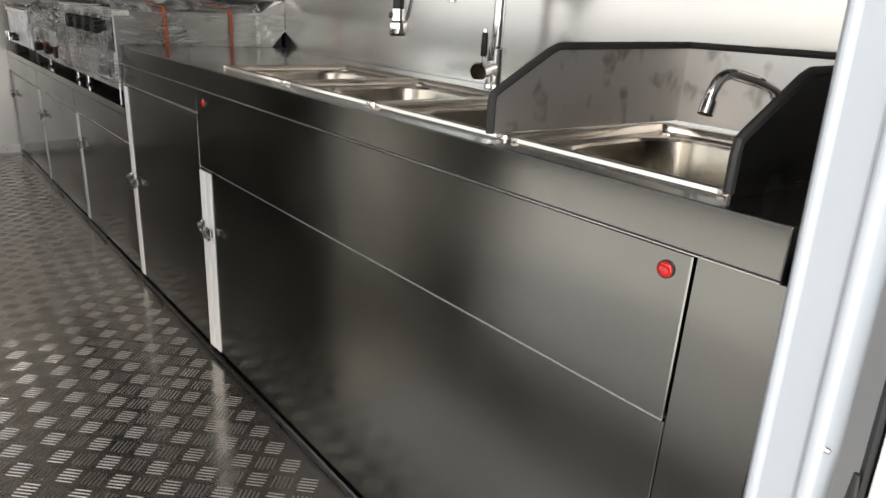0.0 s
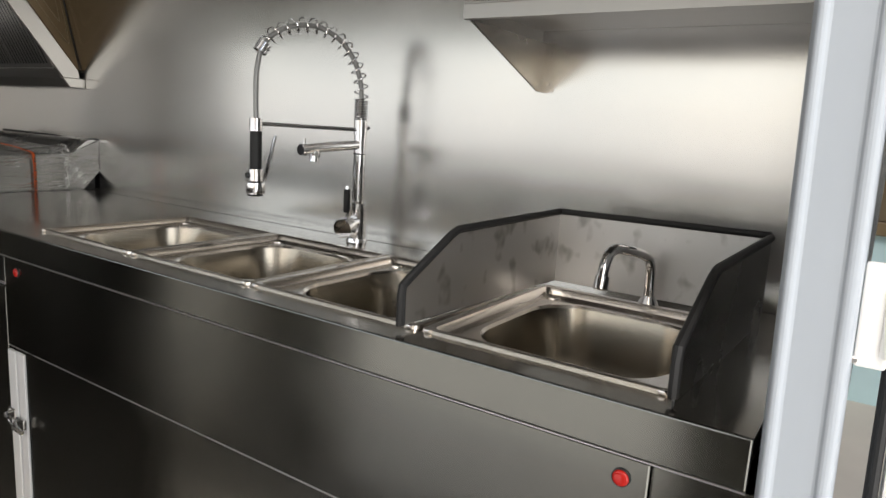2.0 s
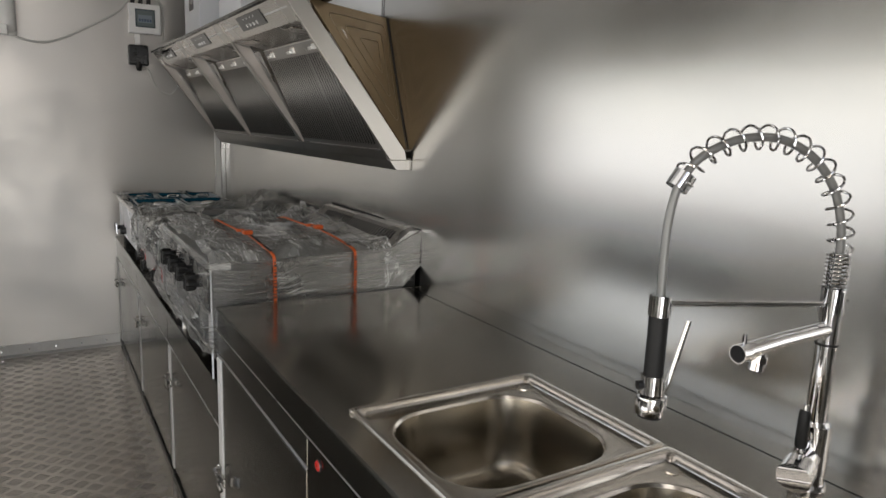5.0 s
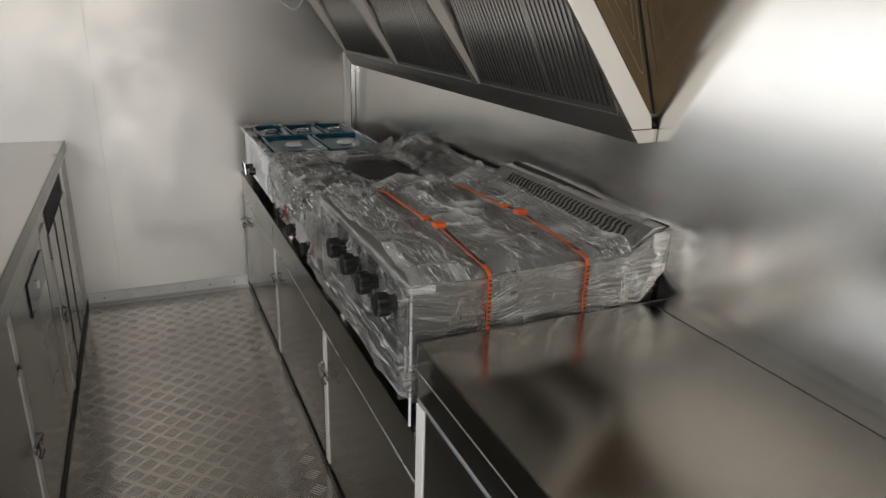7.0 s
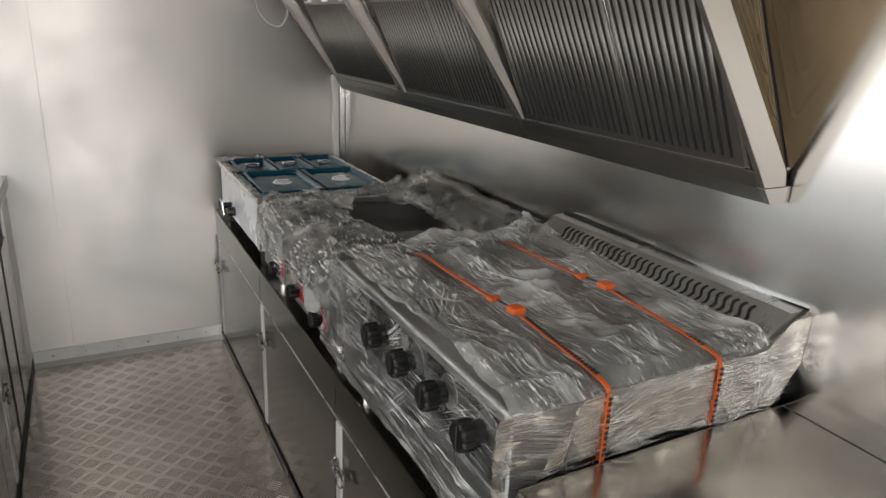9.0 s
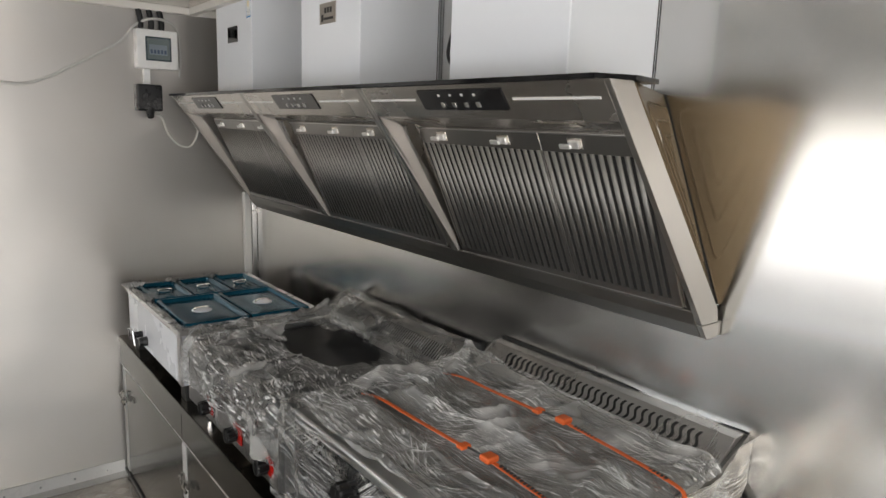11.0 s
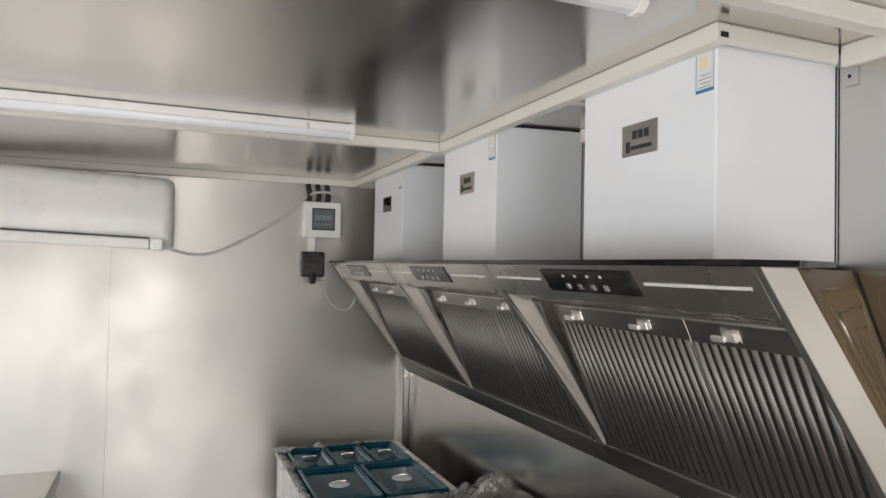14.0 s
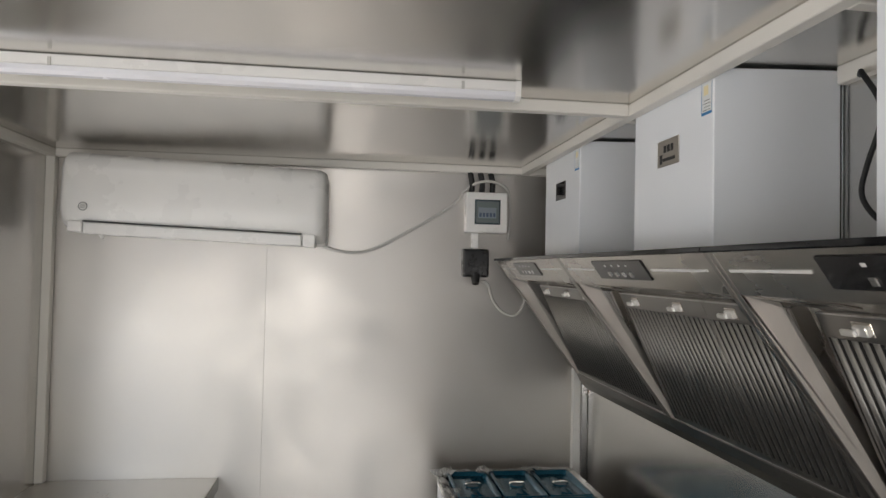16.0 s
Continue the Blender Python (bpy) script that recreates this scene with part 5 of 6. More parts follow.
def film(path, y0, y1, nx, ny, amp=1.0, sink=0.0, press=(), folds=()):
    """Cling film over a profile (x, z pairs) from y0 to y1."""
    prof = [Vector((x, 0, z)) for x, z in path]
    cum = [0.0]
    for a, b in zip(prof, prof[1:]):
        cum.append(cum[-1] + (b - a).length)
    own = bmesh.new()
    grid = []
    for i in range(nx + 1):
        d = cum[-1] * i / nx
        k = min(max(j for j in range(len(cum)) if cum[j] <= d + 1e-9), len(prof) - 2)
        p = prof[k].lerp(prof[k + 1], (d - cum[k]) / (cum[k + 1] - cum[k]))
        t = (prof[k + 1] - prof[k]).normalized()
        n = Vector((t.z, 0, -t.x))
        row = []
        for j in range(ny + 1):
            y = y0 + (y1 - y0) * j / ny
            h = crease(p.x, y, p.z) * amp + gather(p.x, y, folds)
            for px in press:
                h *= 0.2 + 0.8 * min(1.0, abs(p.x - px) / 0.05)
            edge = min(j, ny - j) / (ny * 0.06)
            q = p + Vector((0, y, 0)) - n * h * min(1, 0.35 + edge) * -1
            q.z -= sink * (1 - min(1, edge)) ** 2
            q.y += 0.006 * noise.noise(Vector((p.x * 18, y * 15, p.z * 18 + 9)))
            row.append(own.verts.new(q))
        grid.append(row)
    for a, b in zip(grid, grid[1:]):
        for j in range(ny):
            own.faces.new((a[j], a[j + 1], b[j + 1], b[j]))
    return own


def knob(parent, x, y, z, r=0.017, mat_=None):
    """A ribbed black control knob that faces the aisle."""
    k = part("knob", rod((x + 0.012, y, z), (x - 0.004, y, z), r * 0.72, r * 0.72, 20), M["black_plastic"], parent)
    own = bmesh.new()
    loops = []
    for xx, s in ((x - 0.004, 0.95), (x - 0.010, 1.0), (x - 0.026, 1.0), (x - 0.030, 0.88)):
        loops.append([own.verts.new((xx, y + r * s * (1.0 if q % 2 else 0.88) * math.cos(q * math.pi / 12), z + r * s * (1.0 if q % 2 else 0.88) * math.sin(q * math.pi / 12))) for q in range(24)])
    for a, b in zip(loops, loops[1:]):
        for q in range(24):
            own.faces.new((a[q], a[(q + 1) % 24], b[(q + 1) % 24], b[q]))
    own.faces.new(loops[-1])
    own.faces.new(loops[0][::-1])
    part("grip", own, M["knob_black"], k)
    part("pointer", box(x - 0.0325, x - 0.028, y - 0.003, y + 0.003, z - r * 0.8, z + r * 0.8, 0.001, 1), M["knob_black"], k)
    return k


def leg(parent, x, y, z0, z1):
    g = part("leg", rod((x, y, z0 + 0.006), (x, y, z1), 0.010, 0.012, 16), M["chrome"], parent, "", True)
    part("foot", rod((x, y, z0), (x, y, z0 + 0.007), 0.014, 0.012, 16), M["black_rubber"], g)


# gas range with the straps
M["white_film"] = plain("white_protective_film", (0.70, 0.72, 0.76), 0.28, 0.0, 0.04, 4.0, 0.1, 12.0)
GY0, GY1 = 2.985, 3.668
M["appliance_steel"] = steel("appliance_steel", 0.64, 0.28, (1, 60, 1), 0.06)
M["rail_steel"] = steel("front_rail_steel", 0.80, 0.42, (40, 1, 6), 0.06)
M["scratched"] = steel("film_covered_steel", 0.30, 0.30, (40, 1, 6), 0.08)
ga = thing("gas_range", (-0.32, 3.32, LOW), "stainless gas range wrapped in cling film, not yet unpacked", "gas range")
part("body", box(-0.600, -0.085, GY0 + 0.004, GY1, 0.672, 0.905), M["appliance_steel"], ga)
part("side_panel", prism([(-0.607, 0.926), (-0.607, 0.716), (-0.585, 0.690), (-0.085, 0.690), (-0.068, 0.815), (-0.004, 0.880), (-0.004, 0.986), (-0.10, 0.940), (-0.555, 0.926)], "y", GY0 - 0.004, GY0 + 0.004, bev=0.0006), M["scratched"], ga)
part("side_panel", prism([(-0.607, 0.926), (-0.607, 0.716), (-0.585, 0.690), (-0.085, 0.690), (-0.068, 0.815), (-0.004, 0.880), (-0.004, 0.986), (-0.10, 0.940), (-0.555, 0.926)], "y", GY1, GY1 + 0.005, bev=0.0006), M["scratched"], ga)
part("front_rail", box(-0.612, -0.555, GY0 + 0.004, GY1, 0.905, 0.929, 0.006), M["rail_steel"], ga)
part("corner_cap", box(-0.613, -0.560, GY0 - 0.006, GY0 + 0.012, 0.912, 0.931, 0.003), M["white_alu"], ga)
part("control_face", box(-0.612, -0.598, GY0 + 0.005, GY1 - 0.001, 0.80, 0.905, 0.002, 1), M["black_plastic"], ga, "black control face")
part("drip_tray", box(-0.614, -0.595, GY0 + 0.02, GY1 - 0.02, 0.705, 0.795, 0.003), M["appliance_steel"], ga)
part("hob_plate", box(-0.555, -0.11, GY0 + 0.005, GY1 - 0.001, 0.905, 0.912), M["dark_iron"], ga)
M["cook_plate"] = plain("grey_cook_plate", (0.26, 0.262, 0.24), 0.38, 0.55, 0.22, 14.0, 0.25, 90.0)
for y0_, y1_ in ((GY0 + 0.014, GY0 + 0.338), (GY0 + 0.346, GY1 - 0.012)):
    cp = part("cook_plate", box(-0.548, -0.122, y0_, y1_, 0.912, 0.922, 0.003, 1), M["cook_plate"], ga, "grey flat cook plate")
    part("front_lip", box(-0.550, -0.540, y0_, y1_, 0.9222, 0.931, 0.002, 1), M["cook_plate"], cp)
    part("rear_lip", box(-0.130, -0.120, y0_, y1_, 0.9222, 0.931, 0.002, 1), M["cook_plate"], cp)
back = part("back_guard", prism([(-0.108, 0.905), (-0.108, 0.932), (-0.040, 0.984), (-0.004, 0.986), (-0.004, 0.885), (-0.045, 0.860), (-0.070, 0.905)], "y", GY0 + 0.004, GY1, bev=0.0008), M["appliance_steel"], ga)
bd = Vector((0.068, 0, 0.052)).normalized()
bn = Vector((-bd.z, 0, bd.x))
for k in range(31):
    yy = 3.05 + k * 0.0178
    c0 = Vector((-0.067, yy, 0.9633)) + bn * 0.0008
    pts = [c0 + bd * s * 0.020 + Vector((0, 0.0045 * math.sin(s * math.pi), 0)) for s in (-1, -0.66, -0.33, 0, 0.33, 0.66, 1)]
    part("slot", ribbon(pts, (0, 1, 0), 0.0062, 0.0006), M["black_rubber"], back)
# Added black block that stands for the shade in the gap behind the range.
part("rear_gap_shade", box(-0.0845, -0.014, GY0 + 0.010, GY1 - 0.002, 0.66, 0.872), M["black_rubber"], ga)
part("edge_seal", tube([(-0.005, GY0 - 0.003, 0.885), (-0.004, GY0 - 0.003, 0.987), (-0.004, GY1 + 0.004, 0.989)], 0.003, 6), M["black_rubber"], ga)
for k in range(4):
    kb = knob(ga, -0.634, 3.036 + k * 0.117, 0.878, 0.0245)
    part("bezel", rod((-0.6115, 3.036 + k * 0.117, 0.878), (-0.6135, 3.036 + k * 0.117, 0.878), 0.028, 0.028, 24), M["alu"], kb)
for x in (-0.56, -0.12):
    for y in (GY0 + 0.06, GY1 - 0.04):
        leg(ga, x, y, LOW, 0.674)

path = [(-0.098, 0.952), (-0.108, 0.946), (-0.130, 0.943), (-0.16, 0.940), (-0.40, 0.944), (-0.555, 0.940), (-0.612, 0.936), (-0.617, 0.915), (-0.618, 0.87), (-0.620, 0.80), (-0.642, 0.75), (-0.640, 0.715), (-0.615, 0.70)]
RANGE_FOLDS = [((-0.10, 3.675), (-0.30, 3.60), 0.045, 0.030), ((-0.10, 3.675), (-0.12, 3.45), 0.030, 0.018), ((-0.58, 3.64), (-0.35, 3.52), 0.022, 0.016), ((-0.60, 3.33), (-0.34, 3.34), 0.016, 0.012),
               ((-0.34, 3.34), (-0.14, 3.30), 0.014, 0.012), ((-0.60, 3.02), (-0.30, 3.005), 0.012, 0.010), ((-0.15, 3.02), (-0.30, 3.015), 0.010, 0.012), ((-0.15, 3.03), (-0.15, 3.20), 0.010, 0.012),
               ((-0.59, 3.45), (-0.46, 3.38), 0.016, 0.010), ((-0.34, 3.62), (-0.30, 3.42), 0.014, 0.010), ((-0.60, 3.20), (-0.47, 3.12), 0.012, 0.010)]
wa = part("cling_film", film(path[:7], GY0 - 0.012, GY1 + 0.06, 150, 170, 1.0, 0.012, (-0.455, -0.225), RANGE_FOLDS), M["wrap"], None, "", True)
part("front_wrap", film(path[6:], GY0 - 0.012, GY1 + 0.06, 40, 120, 0.32, 0.004), M["wrap_front"], wa, "", True)
tagged(wa, "crinkled clear cling film stretched over the gas range", "cling film")
own = bmesh.new()
rows = []
for i in range(71):
    x = -0.640 + 0.635 * i / 70
    rows.append([])
    for j in range(25):
        top = 0.935 + (0.045 if x > -0.06 else max(0, (x + 0.11)) * 0.9)
        low = 0.70 if x < -0.52 else (0.818 if x < -0.072 else 0.822 + (x + 0.072) * 1.0)
        z = top + (low - top) * j / 24
        h = crease(x, z * 1.4, 0.4) * 0.45
        rows[-1].append(own.verts.new((x + 0.004 * noise.noise(Vector((x * 30, z * 30, 1))), GY0 - 0.0075 - h, z)))
for a, b in zip(rows, rows[1:]):
    for j in range(24):
        own.faces.new((a[j], a[j + 1], b[j + 1], b[j]))
ws = part("side_wrap", own, M["wrap_side"], wa, "", True)

rng = random.Random(11)


def threads(at, u0, u1, v0, v1, bundles, main, spread, wide=0.0006, long=(0.04, 0.16)):
    """Bundles of fine pulled creases on a film; at(u, v) gives the place just above the film."""
    v, f = [], []
    for _ in range(bundles):
        cu, cv = rng.uniform(u0, u1), rng.uniform(v0, v1)
        a0 = main + rng.gauss(0, spread)
        fan = rng.uniform(-0.006, 0.018)
        gap = rng.uniform(0.0025, 0.007)
        ln0 = rng.uniform(*long)
        for q in range(rng.randint(5, 13)):
            a = a0 + fan * q + rng.gauss(0, 0.014)
            ou, ov = cu - math.sin(a0) * gap * q + rng.gauss(0, 0.004), cv + math.cos(a0) * gap * q + rng.gauss(0, 0.004)
            ln = ln0 * rng.uniform(0.35, 1.1)
            bow = rng.gauss(0, 0.015) * ln
            w = wide * rng.uniform(0.3, 1.0)
            row = []
            for k in range(9):
                t = k / 8 - 0.5
                uu = ou + math.cos(a) * ln * t - math.sin(a) * bow * (1 - 4 * t * t)
                vv = ov + math.sin(a) * ln * t + math.cos(a) * bow * (1 - 4 * t * t)
                if not (u0 < uu < u1 and v0 < vv < v1):
                    continue
                ww = w * (1 - (2 * t) ** 2) + 0.00008
                row.append((at(uu - math.sin(a) * ww, vv + math.cos(a) * ww), at(uu + math.sin(a) * ww, vv - math.cos(a) * ww)))
            for (a1, b1), (a2, b2) in zip(row, row[1:]):
                b = len(v)
                v += [a1, b1, b2, a2]
                f.append((b, b + 1, b + 2, b + 3))
    own = bmesh.new()
    vs = [own.verts.new(p) for p in v]
    for q in f:
        own.faces.new([vs[i] for i in q])
    return own


def range_top(x, y):
    z = 0.940 + 0.004 * max(0.0, 1 - abs(x + 0.40) / 0.2)
    h = crease(x, y, z) + gather(x, y, RANGE_FOLDS)
    for px in (-0.455, -0.225):
        h *= 0.2 + 0.8 * min(1.0, abs(x - px) / 0.05)
    return (x, y, z + h + 0.0012)


tagged(part("crease", threads(range_top, -0.60, -0.13, GY0, GY1 + 0.04, 62, 1.95, 0.5, 0.0006, (0.06, 0.22)), M["crease"], wa, "white pulled creases"), kind="stuff")
tagged(part("crease", threads(lambda y, z: (-0.6235 - 0.004 * noise.noise(Vector((y * 20, z * 20, 0))) - max(0, 0.80 - z) * 0.35, y, z), GY0, GY1 + 0.04, 0.74, 0.925, 11, -0.75, 0.2, 0.00045, (0.09, 0.22)), M["crease"], wa, "white pulled creases"), kind="stuff")
tagged(part("crease", threads(lambda x, z: (x, GY0 - 0.0085 - crease(x, z * 1.4, 0.4) * 0.45, z), -0.60, -0.02, 0.825, 0.925, 7, 0.1, 0.25, 0.0004, (0.04, 0.10)), M["crease"], wa, "white pulled creases"), kind="stuff")
tagged(part("crease", threads(lambda x, z: (x, GY0 - 0.0085 - crease(x, z * 1.4, 0.4) * 0.45, z), -0.13, -0.05, 0.825, 0.93, 12, 1.1, 0.5, 0.0007, (0.03, 0.08)), M["crease"], wa, "white pulled creases"), kind="stuff")
part("edge_fold", box(-0.6135, -0.6095, GY0 - 0.0085, GY0 - 0.0050, 0.628, 0.912), M["white_film"], wa, "white doubled edge of the film")

# straps with buckles
for sx, yb in ((-0.452, 3.215), (-0.222, 3.25)):
    st = thing("strap", (sx, 3.3, 0.95), "orange packing strap tied over the wrapped gas range", "strap", "orange packing straps")
    far = [(sx - 0.012, 3.63, 0.945), (sx - 0.010, 3.56, 0.957), (sx - 0.007, 3.45, 0.958), (sx - 0.004, yb + 0.06, 0.961)]
    near_ = [(sx - 0.001, yb - 0.012, 0.963), (sx, 3.12, 0.957), (sx + 0.001, 3.03, 0.950), (sx + 0.002, 2.985, 0.943), (sx + 0.002, 2.9725, 0.930), (sx + 0.003, 2.971, 0.90), (sx + 0.004, 2.972, 0.812)]
    part("band", ribbon(spline(far, 5), (1, 0, 0), 0.0078, 0.0022), M["orange"], st)
    nb = part("band", ribbon(near_[:1] + spline(near_[1:], 4), (1, 0, 0), 0.0078, 0.0022), M["orange"], st)
    for k in range(26):
        q = Vector((sx + 0.001, yb - 0.03 - k * 0.0083, 0.9645 - 0.0004 * k))
        if q.y > 3.0:
            part("stitch", box(q.x - 0.0035, q.x + 0.0035, q.y - 0.0024, q.y + 0.0024, q.z - 0.0035, q.z + 0.0004 - 0.0003 * k), M["ink"], nb)
    for k in range(11):
        part("print", box(sx + 0.0005, sx + 0.0060, 2.9675, 2.9700, 0.828 + k * 0.0095, 0.8335 + k * 0.0095 - 0.0015 * (k % 3)), M["ink"], nb)
    bk2 = part("buckle", box(sx - 0.016, sx + 0.012, yb - 0.014, yb + 0.012, 0.962, 0.974, 0.004), M["orange"], st, "orange plastic buckle")
    part("pin", rod((sx - 0.002, yb + 0.008, 0.966), (sx - 0.004, yb + 0.062, 0.964), 0.0022, 0.0022, 8), M["ink"], bk2)
    part("tail", box(sx - 0.018, sx + 0.006, yb + 0.055, yb + 0.074, 0.960, 0.968, 0.003), M["orange"], st)

# flat griddle
BY0, BY1 = 3.775, 4.435
gb = thing("griddle", (-0.32, 4.1, LOW), "stainless flat griddle half wrapped in cling film", "griddle")
part("body", box(-0.585, -0.06, BY0, BY1, 0.665, 0.845), M["appliance_steel"], gb)
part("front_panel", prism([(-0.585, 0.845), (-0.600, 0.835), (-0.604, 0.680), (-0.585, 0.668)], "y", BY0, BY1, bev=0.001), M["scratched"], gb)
part("hot_plate", box(-0.50, -0.125, BY0 + 0.03, BY1 - 0.03, 0.846, 0.856, 0.002, 1), M["dark_iron"], gb, "dark iron hot plate")
part("front_gutter", box(-0.590, -0.505, BY0 + 0.002, BY1 - 0.002, 0.840, 0.868, 0.006), M["appliance_steel"], gb)
for y in (BY0, BY1 - 0.02):
    part("side_wall", box(-0.59, -0.06, y, y + 0.02, 0.80, 0.876, 0.004), M["appliance_steel"], gb)
bg = part("back_guard", prism([(-0.122, 0.850), (-0.118, 0.880), (-0.058, 0.936), (-0.030, 0.940), (-0.030, 0.70), (-0.06, 0.70), (-0.06, 0.85)], "y", BY0, BY1, bev=0.0008), M["appliance_steel"], gb)
bd = Vector((0.060, 0, 0.056)).normalized()
bn = Vector((-bd.z, 0, bd.x))
me = None
for k in range(54):
    yy = BY0 + 0.03 + k * 0.0112
    if me is None:
        c0 = Vector((0, 0, 0))
        s0 = part("slit", ribbon([c0 - bd * 0.026, c0, c0 + bd * 0.026], (0, 1, 0), 0.0045, 0.0006), M["black_rubber"])
        me = s0.data
        s0.parent = bg
    else:
        s0 = new("slit", me)
        s0.parent = bg
    s0.matrix_basis = Matrix.Translation(Vector((-0.088, yy, 0.908)) + bn * 0.0008 - world_of(gb))
for y in (3.83, 4.03, 4.235):
    ring = part("red_scale", box(-0.6065, -0.6025, y - 0.034, y + 0.020, 0.700, 0.752, 0.002, 1), M["red_lamp"], gb, "red heat scale")
    knob(gb, -0.606, y, 0.724, 0.0205)
part("badge", box(-0.6055, -0.6025, 3.93, 3.99, 0.785, 0.805, 0.001, 1), M["cable_grey"], gb)
for x in (-0.555, -0.12):
    for y in (BY0 + 0.05, BY1 - 0.05):
        leg(gb, x, y, LOW, 0.668)
path = [(-0.125, 0.885), (-0.19, 0.872), (-0.26, 0.867), (-0.50, 0.874), (-0.585, 0.884), (-0.612, 0.862), (-0.618, 0.80), (-0.614, 0.755)]
own = film(path, BY0 - 0.05, BY1 + 0.02, 130, 130, 1.3, 0.02, (), [((-0.13, 4.40), (-0.33, 4.36), 0.060, 0.030), ((-0.13, 4.40), (-0.17, 4.10), 0.035, 0.020), ((-0.58, 4.40), (-0.42, 4.28), 0.022, 0.020),
                                                                  ((-0.57, 4.05), (-0.42, 4.00), 0.022, 0.016), ((-0.40, 3.82), (-0.22, 3.86), 0.026, 0.014), ((-0.56, 3.80), (-0.44, 3.86), 0.018, 0.014)])
# torn open over the hot plate
gone = [f for f in own.faces if ((f.calc_center_median().x + 0.30) / 0.115) ** 2 + ((f.calc_center_median().y - 4.11) / 0.21) ** 2
        < 1 + 0.45 * noise.noise(f.calc_center_median() * 16) and f.calc_center_median().z > 0.85]
bmesh.ops.delete(own, geom=gone, context="FACES")
wb = part("cling_film", own, M["wrap_torn"], None, "", True)
tagged(part("crease", threads(lambda x, y: (x, y, 0.872 + 1.6 * crease(x, y, 0.872) + 0.0015), -0.585, -0.42, BY0 - 0.03, BY1, 34, 1.2, 0.7, 0.0007, (0.03, 0.11)), M["crease"], wb, "white pulled creases"), kind="stuff")
tagged(part("crease", threads(lambda y, z: (-0.6205 - 1.6 * crease(-0.615, y, z) - 0.001, y, z), BY0 - 0.03, BY1, 0.77, 0.86, 12, 0.4, 0.8, 0.0005, (0.03, 0.08)), M["crease"], wb, "white pulled creases"), kind="stuff")
tagged(wb, "torn clear cling film bunched up over the griddle", "cling film")
path = [(-0.020, 0.944), (-0.052, 0.945), (-0.10, 0.906), (-0.135, 0.880)]
wc = part("film_over_guard", film(path, BY0 - 0.08, BY1 + 0.03, 40, 110, 0.7, 0.02, (), [((-0.05, 4.40), (-0.13, 4.40), 0.020, 0.020)]), M["wrap_clear"], wb, "film clinging to the back guard", True)

# food warmer with five covered pans
WX0, WX1, WY0, WY1, WT = -0.603, -0.095, 4.525, 5.225, 0.868
fw = thing("food_warmer", (-0.35, 4.87, LOW), "food warmer with white film on its sides and five pans", "food warmer")
part("body", box(WX0 + 0.012, WX1 - 0.012, WY0 + 0.012, WY1 - 0.012, 0.678, WT - 0.018), M["appliance_steel"], fw)
part("side_film", box(WX0 + 0.009, WX1 - 0.012, WY0 + 0.008, WY0 + 0.0125, 0.680, WT - 0.020), M["white_film"], fw, "white protective film")
part("side_film", box(WX0 + 0.008, WX0 + 0.0125, WY0 + 0.045, WY1 - 0.012, 0.680, WT - 0.020), M["white_film"], fw, "white protective film")
part("corner_strip", box(WX0 + 0.006, WX0 + 0.0125, WY0 + 0.006, WY0 + 0.043, 0.679, WT - 0.019, 0.001, 1), M["appliance_steel"], fw)
bm = box(WX0, WX1, WY0, WY0 + 0.028, WT - 0.020, WT, 0.004)
box(WX0, WX1, WY1 - 0.028, WY1, WT - 0.020, WT, 0.004, bm=bm)
box(WX0, WX0 + 0.028, WY0 + 0.02, WY1 - 0.02, WT - 0.0202, WT - 0.0004, 0.004, bm=bm)
box(WX1 - 0.028, WX1, WY0 + 0.02, WY1 - 0.02, WT - 0.0202, WT - 0.0004, 0.004, bm=bm)
part("rim", bm, M["appliance_steel"], fw)
for k in range(3):
    part("mark", ribbon([(WX0 + 0.045 + 0.012 * k, WY0 + 0.0072, 0.812 - 0.011 * k), (WX0 + 0.078 - 0.004 * k, WY0 + 0.0072, 0.808 - 0.012 * k)], (0, 0, 1), 0.005, 0.0006), M["ink"], fw)
for x in (WX0 + 0.05, WX1 - 0.05):
    for y in (WY0 + 0.05, WY1 - 0.05):
        part("foot", box(x - 0.028, x + 0.028, y - 0.028, y + 0.028, LOW, 0.680, 0.003, 1), M["black_rubber"], fw)
dv = part("drain_tap", rod((WX0 + 0.012, 5.02, 0.725), (WX0 - 0.028, 5.02, 0.725), 0.012, 0.012, 16), M["black_plastic"], fw)
part("handle", tube([(WX0 - 0.030, 5.045, 0.70), (WX0 - 0.034, 5.05, 0.745), (WX0 - 0.032, 5.02, 0.752), (WX0 - 0.030, 5.0, 0.745), (WX0 - 0.028, 4.985, 0.695)], 0.0035, 8), M["chrome"], dv)
part("dial", rod((WX0 + 0.01, 4.955, 0.715), (WX0 - 0.020, 4.955, 0.715), 0.018, 0.016, 20), M["black_plastic"], fw)


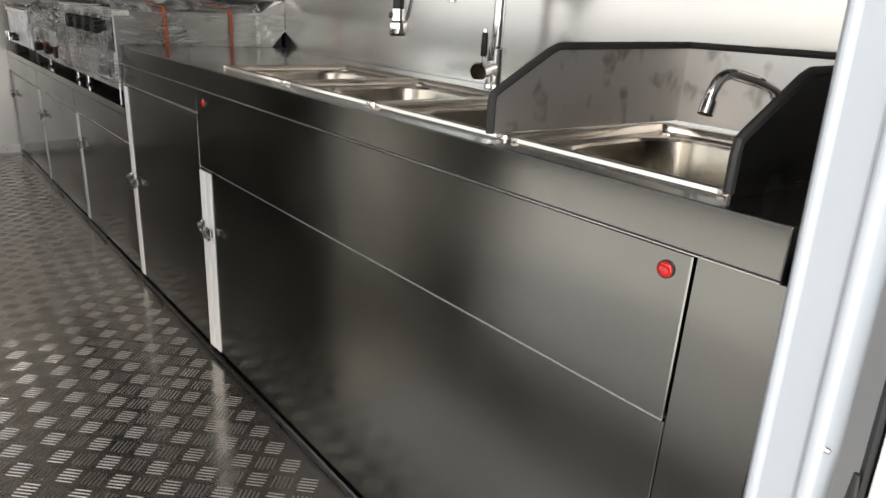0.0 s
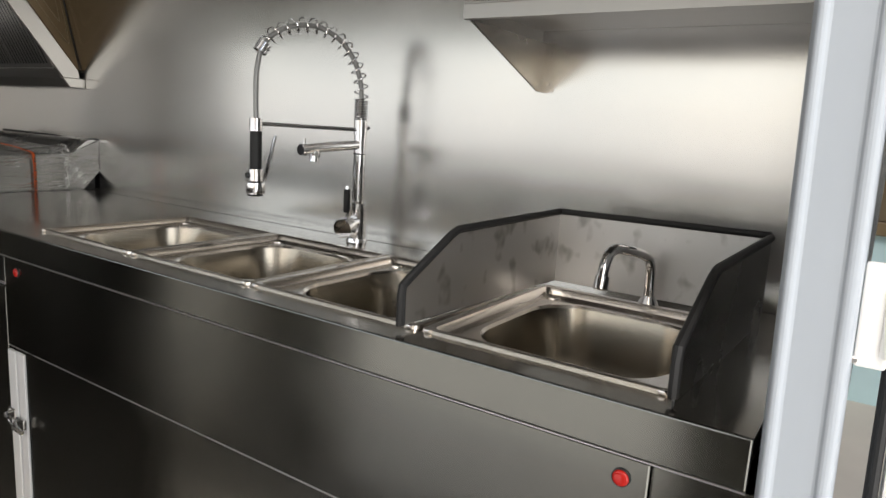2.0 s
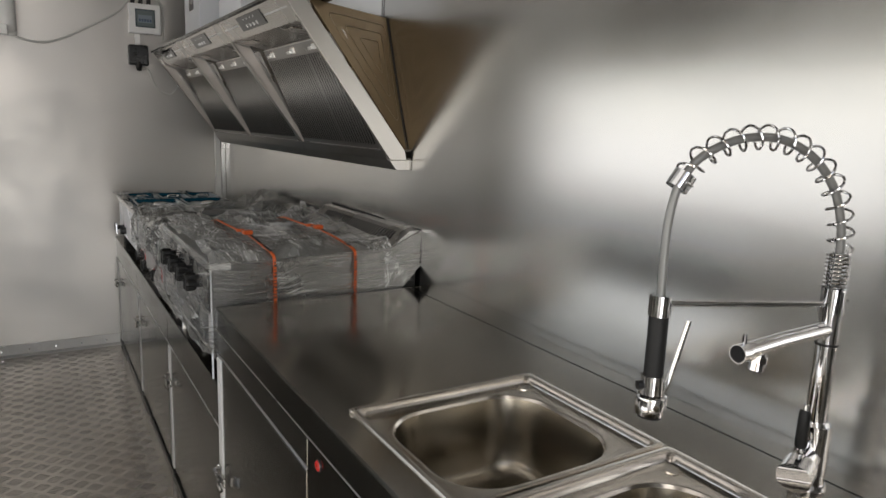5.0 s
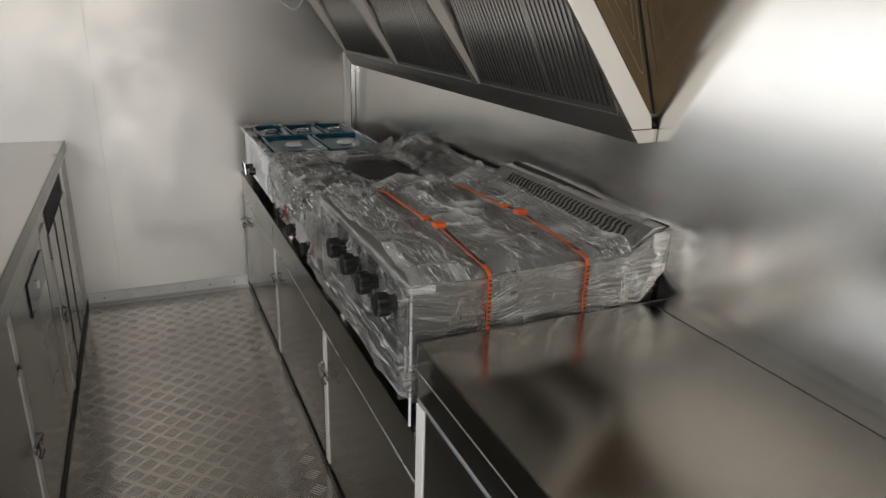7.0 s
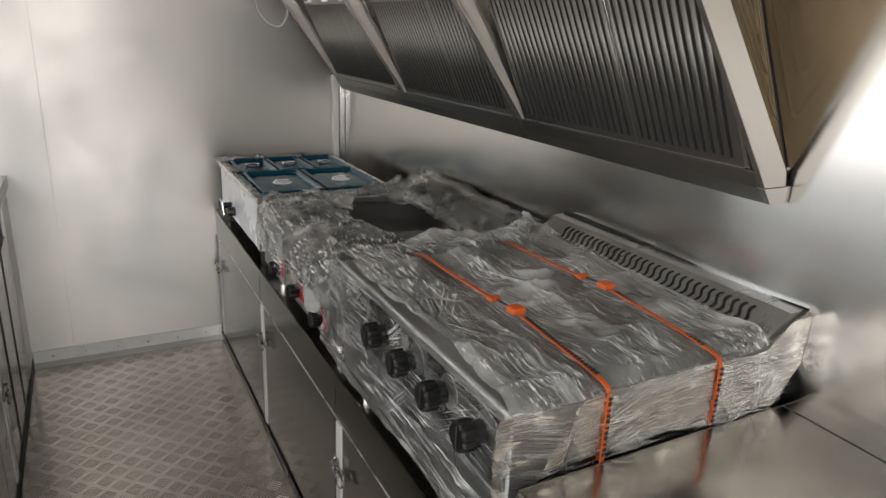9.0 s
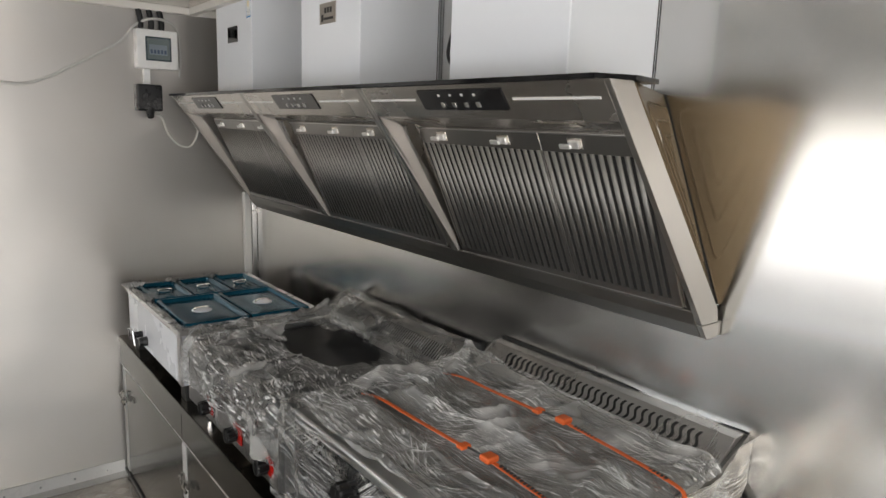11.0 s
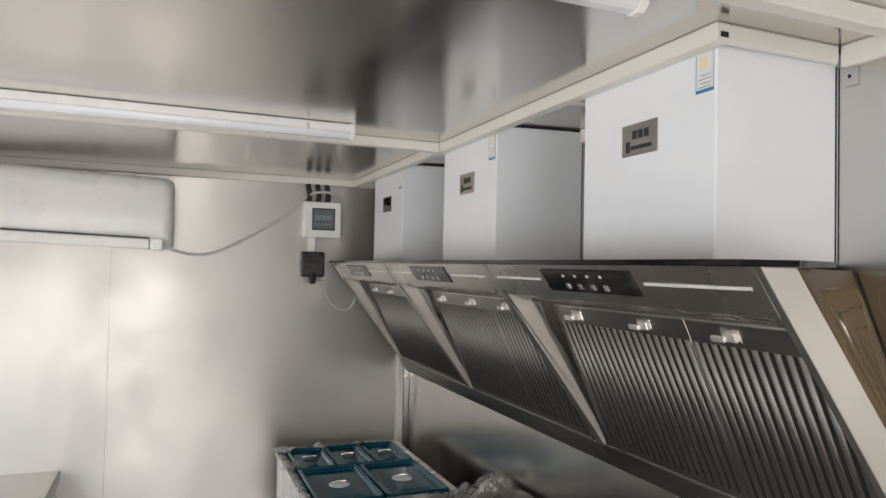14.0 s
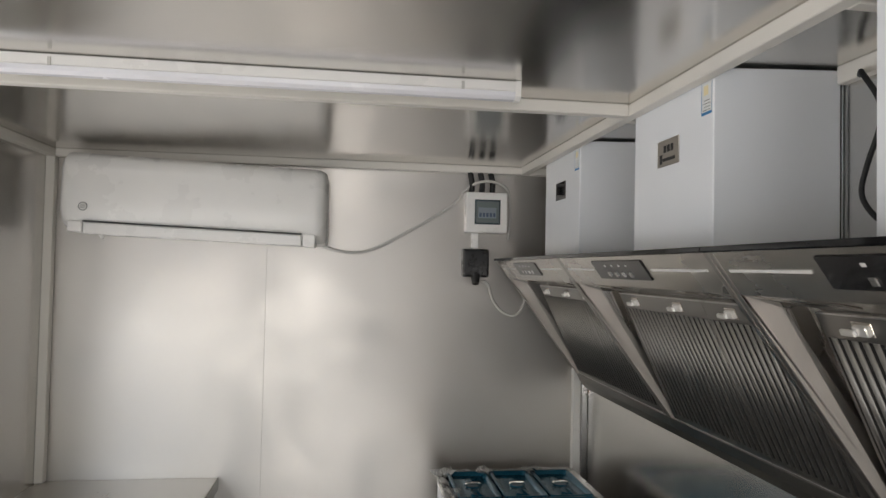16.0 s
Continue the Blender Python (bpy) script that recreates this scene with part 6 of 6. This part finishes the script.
def lid(x0, x1, y0, y1):
    steps = ((0.0, -0.006), (0.001, 0.008), (0.004, 0.0105), (0.010, 0.0105), (0.014, 0.0085), (0.020, -0.0015), (0.032, -0.0030), (0.055, 0.0005), (0.070, 0.0012))
    loops = []
    for d, dz in steps:
        d = min(d, (x1 - x0) / 2 - 0.016)
        loops.append((rounded(x0 + d, x1 - d, y0 + d, y1 - d, 0.013), WT + dz))
    p = part("pan_lid", loft(loops), M["blue_film"], fw, "lid still under blue film", True)
    cx, cy = (x0 + x1) / 2, (y0 + y1) / 2
    big = x1 - x0 > 0.2
    dish = part("dish", rod((cx, cy, WT + 0.0005), (cx, cy, WT + 0.0040), 0.036 if big else 0.024, 0.031 if big else 0.020, 28), M["white_film"] if big else M["blue_film"], p)
    part("handle", tube(spline([(cx - 0.026, cy, WT + 0.003), (cx - 0.020, cy, WT + 0.012), (cx + 0.020, cy, WT + 0.012), (cx + 0.026, cy, WT + 0.003)], 4), 0.0034, 8), M["rim_steel"], dish, "", True)


ix0, ix1, iy0, iy1 = WX0 + 0.03, WX1 - 0.03, WY0 + 0.03, WY1 - 0.03
ym = iy0 + (iy1 - iy0) * 0.56
for k in range(3):
    w = (ix1 - ix0) / 3
    lid(ix0 + k * w + 0.003, ix0 + (k + 1) * w - 0.003, ym + 0.004, iy1)
for k in range(2):
    w = (ix1 - ix0) / 2
    lid(ix0 + k * w + 0.003, ix0 + (k + 1) * w - 0.003, iy0, ym)
# crumpled film left along the rim
for p0, p1, w in (((WX0 + 0.012, WY0 + 0.01), (WX0 + 0.012, WY1 - 0.01), (1, 0)), ((WX0 + 0.01, WY1 - 0.012), (WX1 - 0.01, WY1 - 0.012), (0, 1)), ((WX0 + 0.01, WY0 + 0.012), (WX1 - 0.12, WY0 + 0.012), (0, 1))):
    own = bmesh.new()
    rows = []
    for i in range(91):
        x, y = p0[0] + (p1[0] - p0[0]) * i / 90, p0[1] + (p1[1] - p0[1]) * i / 90
        wide = 0.016 * (1 + 0.7 * noise.noise(Vector((x * 17, y * 17, 2.0))))
        rows.append([own.verts.new((x + w[0] * s * wide, y + w[1] * s * wide, WT + 0.0025 + 0.007 * (1 - s * s) * (0.5 + abs(noise.noise(Vector((x * 45, y * 45, s * 2))))))) for s in (-1, -0.5, 0, 0.5, 1)])
    for a, b in zip(rows, rows[1:]):
        for k in range(4):
            own.faces.new((a[k], a[k + 1], b[k + 1], b[k]))
    part("rim_film", own, M["wrap"], fw, "crumpled clear film", True)
# loose flaps of clear film along the rim
for k, (x, y, a) in enumerate(((WX0 + 0.02, 5.17, 0.3), (WX0 + 0.17, 5.19, 0.9), (WX0 + 0.34, 5.20, 0.2), (WX0 + 0.015, 4.95, 1.2))):
    own = bmesh.new()
    bmesh.ops.create_grid(own, x_segments=10, y_segments=10, size=0.5, matrix=Matrix.Translation((x, y, WT + 0.012)) @ Matrix.Rotation(a, 4, "Z") @ Matrix.Diagonal((0.085, 0.05, 1, 1)))
    for v in own.verts:
        v.co.z += 0.014 * noise.noise(v.co * 28) + 0.010 * abs(noise.noise(v.co * 60 + Vector((3, 1, 2))))
    fl = part("film_flap", own, M["wrap"], fw, "torn clear film", True)


# ---- raised bars of the tread plate ----
def bar_group(a):
    """Five slim raised bars side by side, turned by a."""
    v, f = [], []
    for k in range(5):
        o = (k - 2) * 0.0094
        base = len(v)
        ln = 0.0215 - 0.0014 * abs(k - 2)
        for x, y, z in ((-ln, o - 0.0019, 0), (ln, o - 0.0019, 0), (ln, o + 0.0019, 0), (-ln, o + 0.0019, 0), (-ln * 0.80, o, 0.0012), (ln * 0.80, o, 0.0012)):
            v.append((x * math.cos(a) - y * math.sin(a), x * math.sin(a) + y * math.cos(a), z))
        f += [tuple(base + i for i in q) for q in ((0, 1, 5, 4), (2, 3, 4, 5), (1, 2, 5), (3, 0, 4))]
    return v, f


GROUPS = []
for a in (radians(45), radians(-45)):
    v, f = bar_group(a)
    me = bpy.data.meshes.new("tread_bars")
    me.from_pydata(v, [], f)
    me.materials.append(M["tread_bar"])
    GROUPS.append((me, v, f))
PITCH = 0.0800
allv, allf, near_n = [], [], 0
for i in range(-10, 12):
    for j in range(-30, 94):
        x, y = -0.940 + i * PITCH / 2, 1.900 + j * PITCH / 2
        if (i + j) % 2 or not (LFX + 0.035 < x < FRONT - 0.04 and DOOR_Y < y < FAR_Y - 0.08):
            continue
        me, v, f = GROUPS[i % 2]
        if 1.3 < y < 2.4 and near_n < 300 and x > -1.25:
            near_n += 1
            ob = new("tread_bars", me)
            ob.parent = floor
            ob.location = (x, y, 0.0)
        else:
            b = len(allv)
            allv += [(p[0] + x, p[1] + y, p[2]) for p in v]
            allf += [tuple(b + q for q in g) for g in f]
me = bpy.data.meshes.new("tread_field")
me.from_pydata(allv, [], allf)
me.materials.append(M["tread_bar"])
tf = new("tread_field", me)
tf.parent = floor
tagged(tf, kind="stuff")
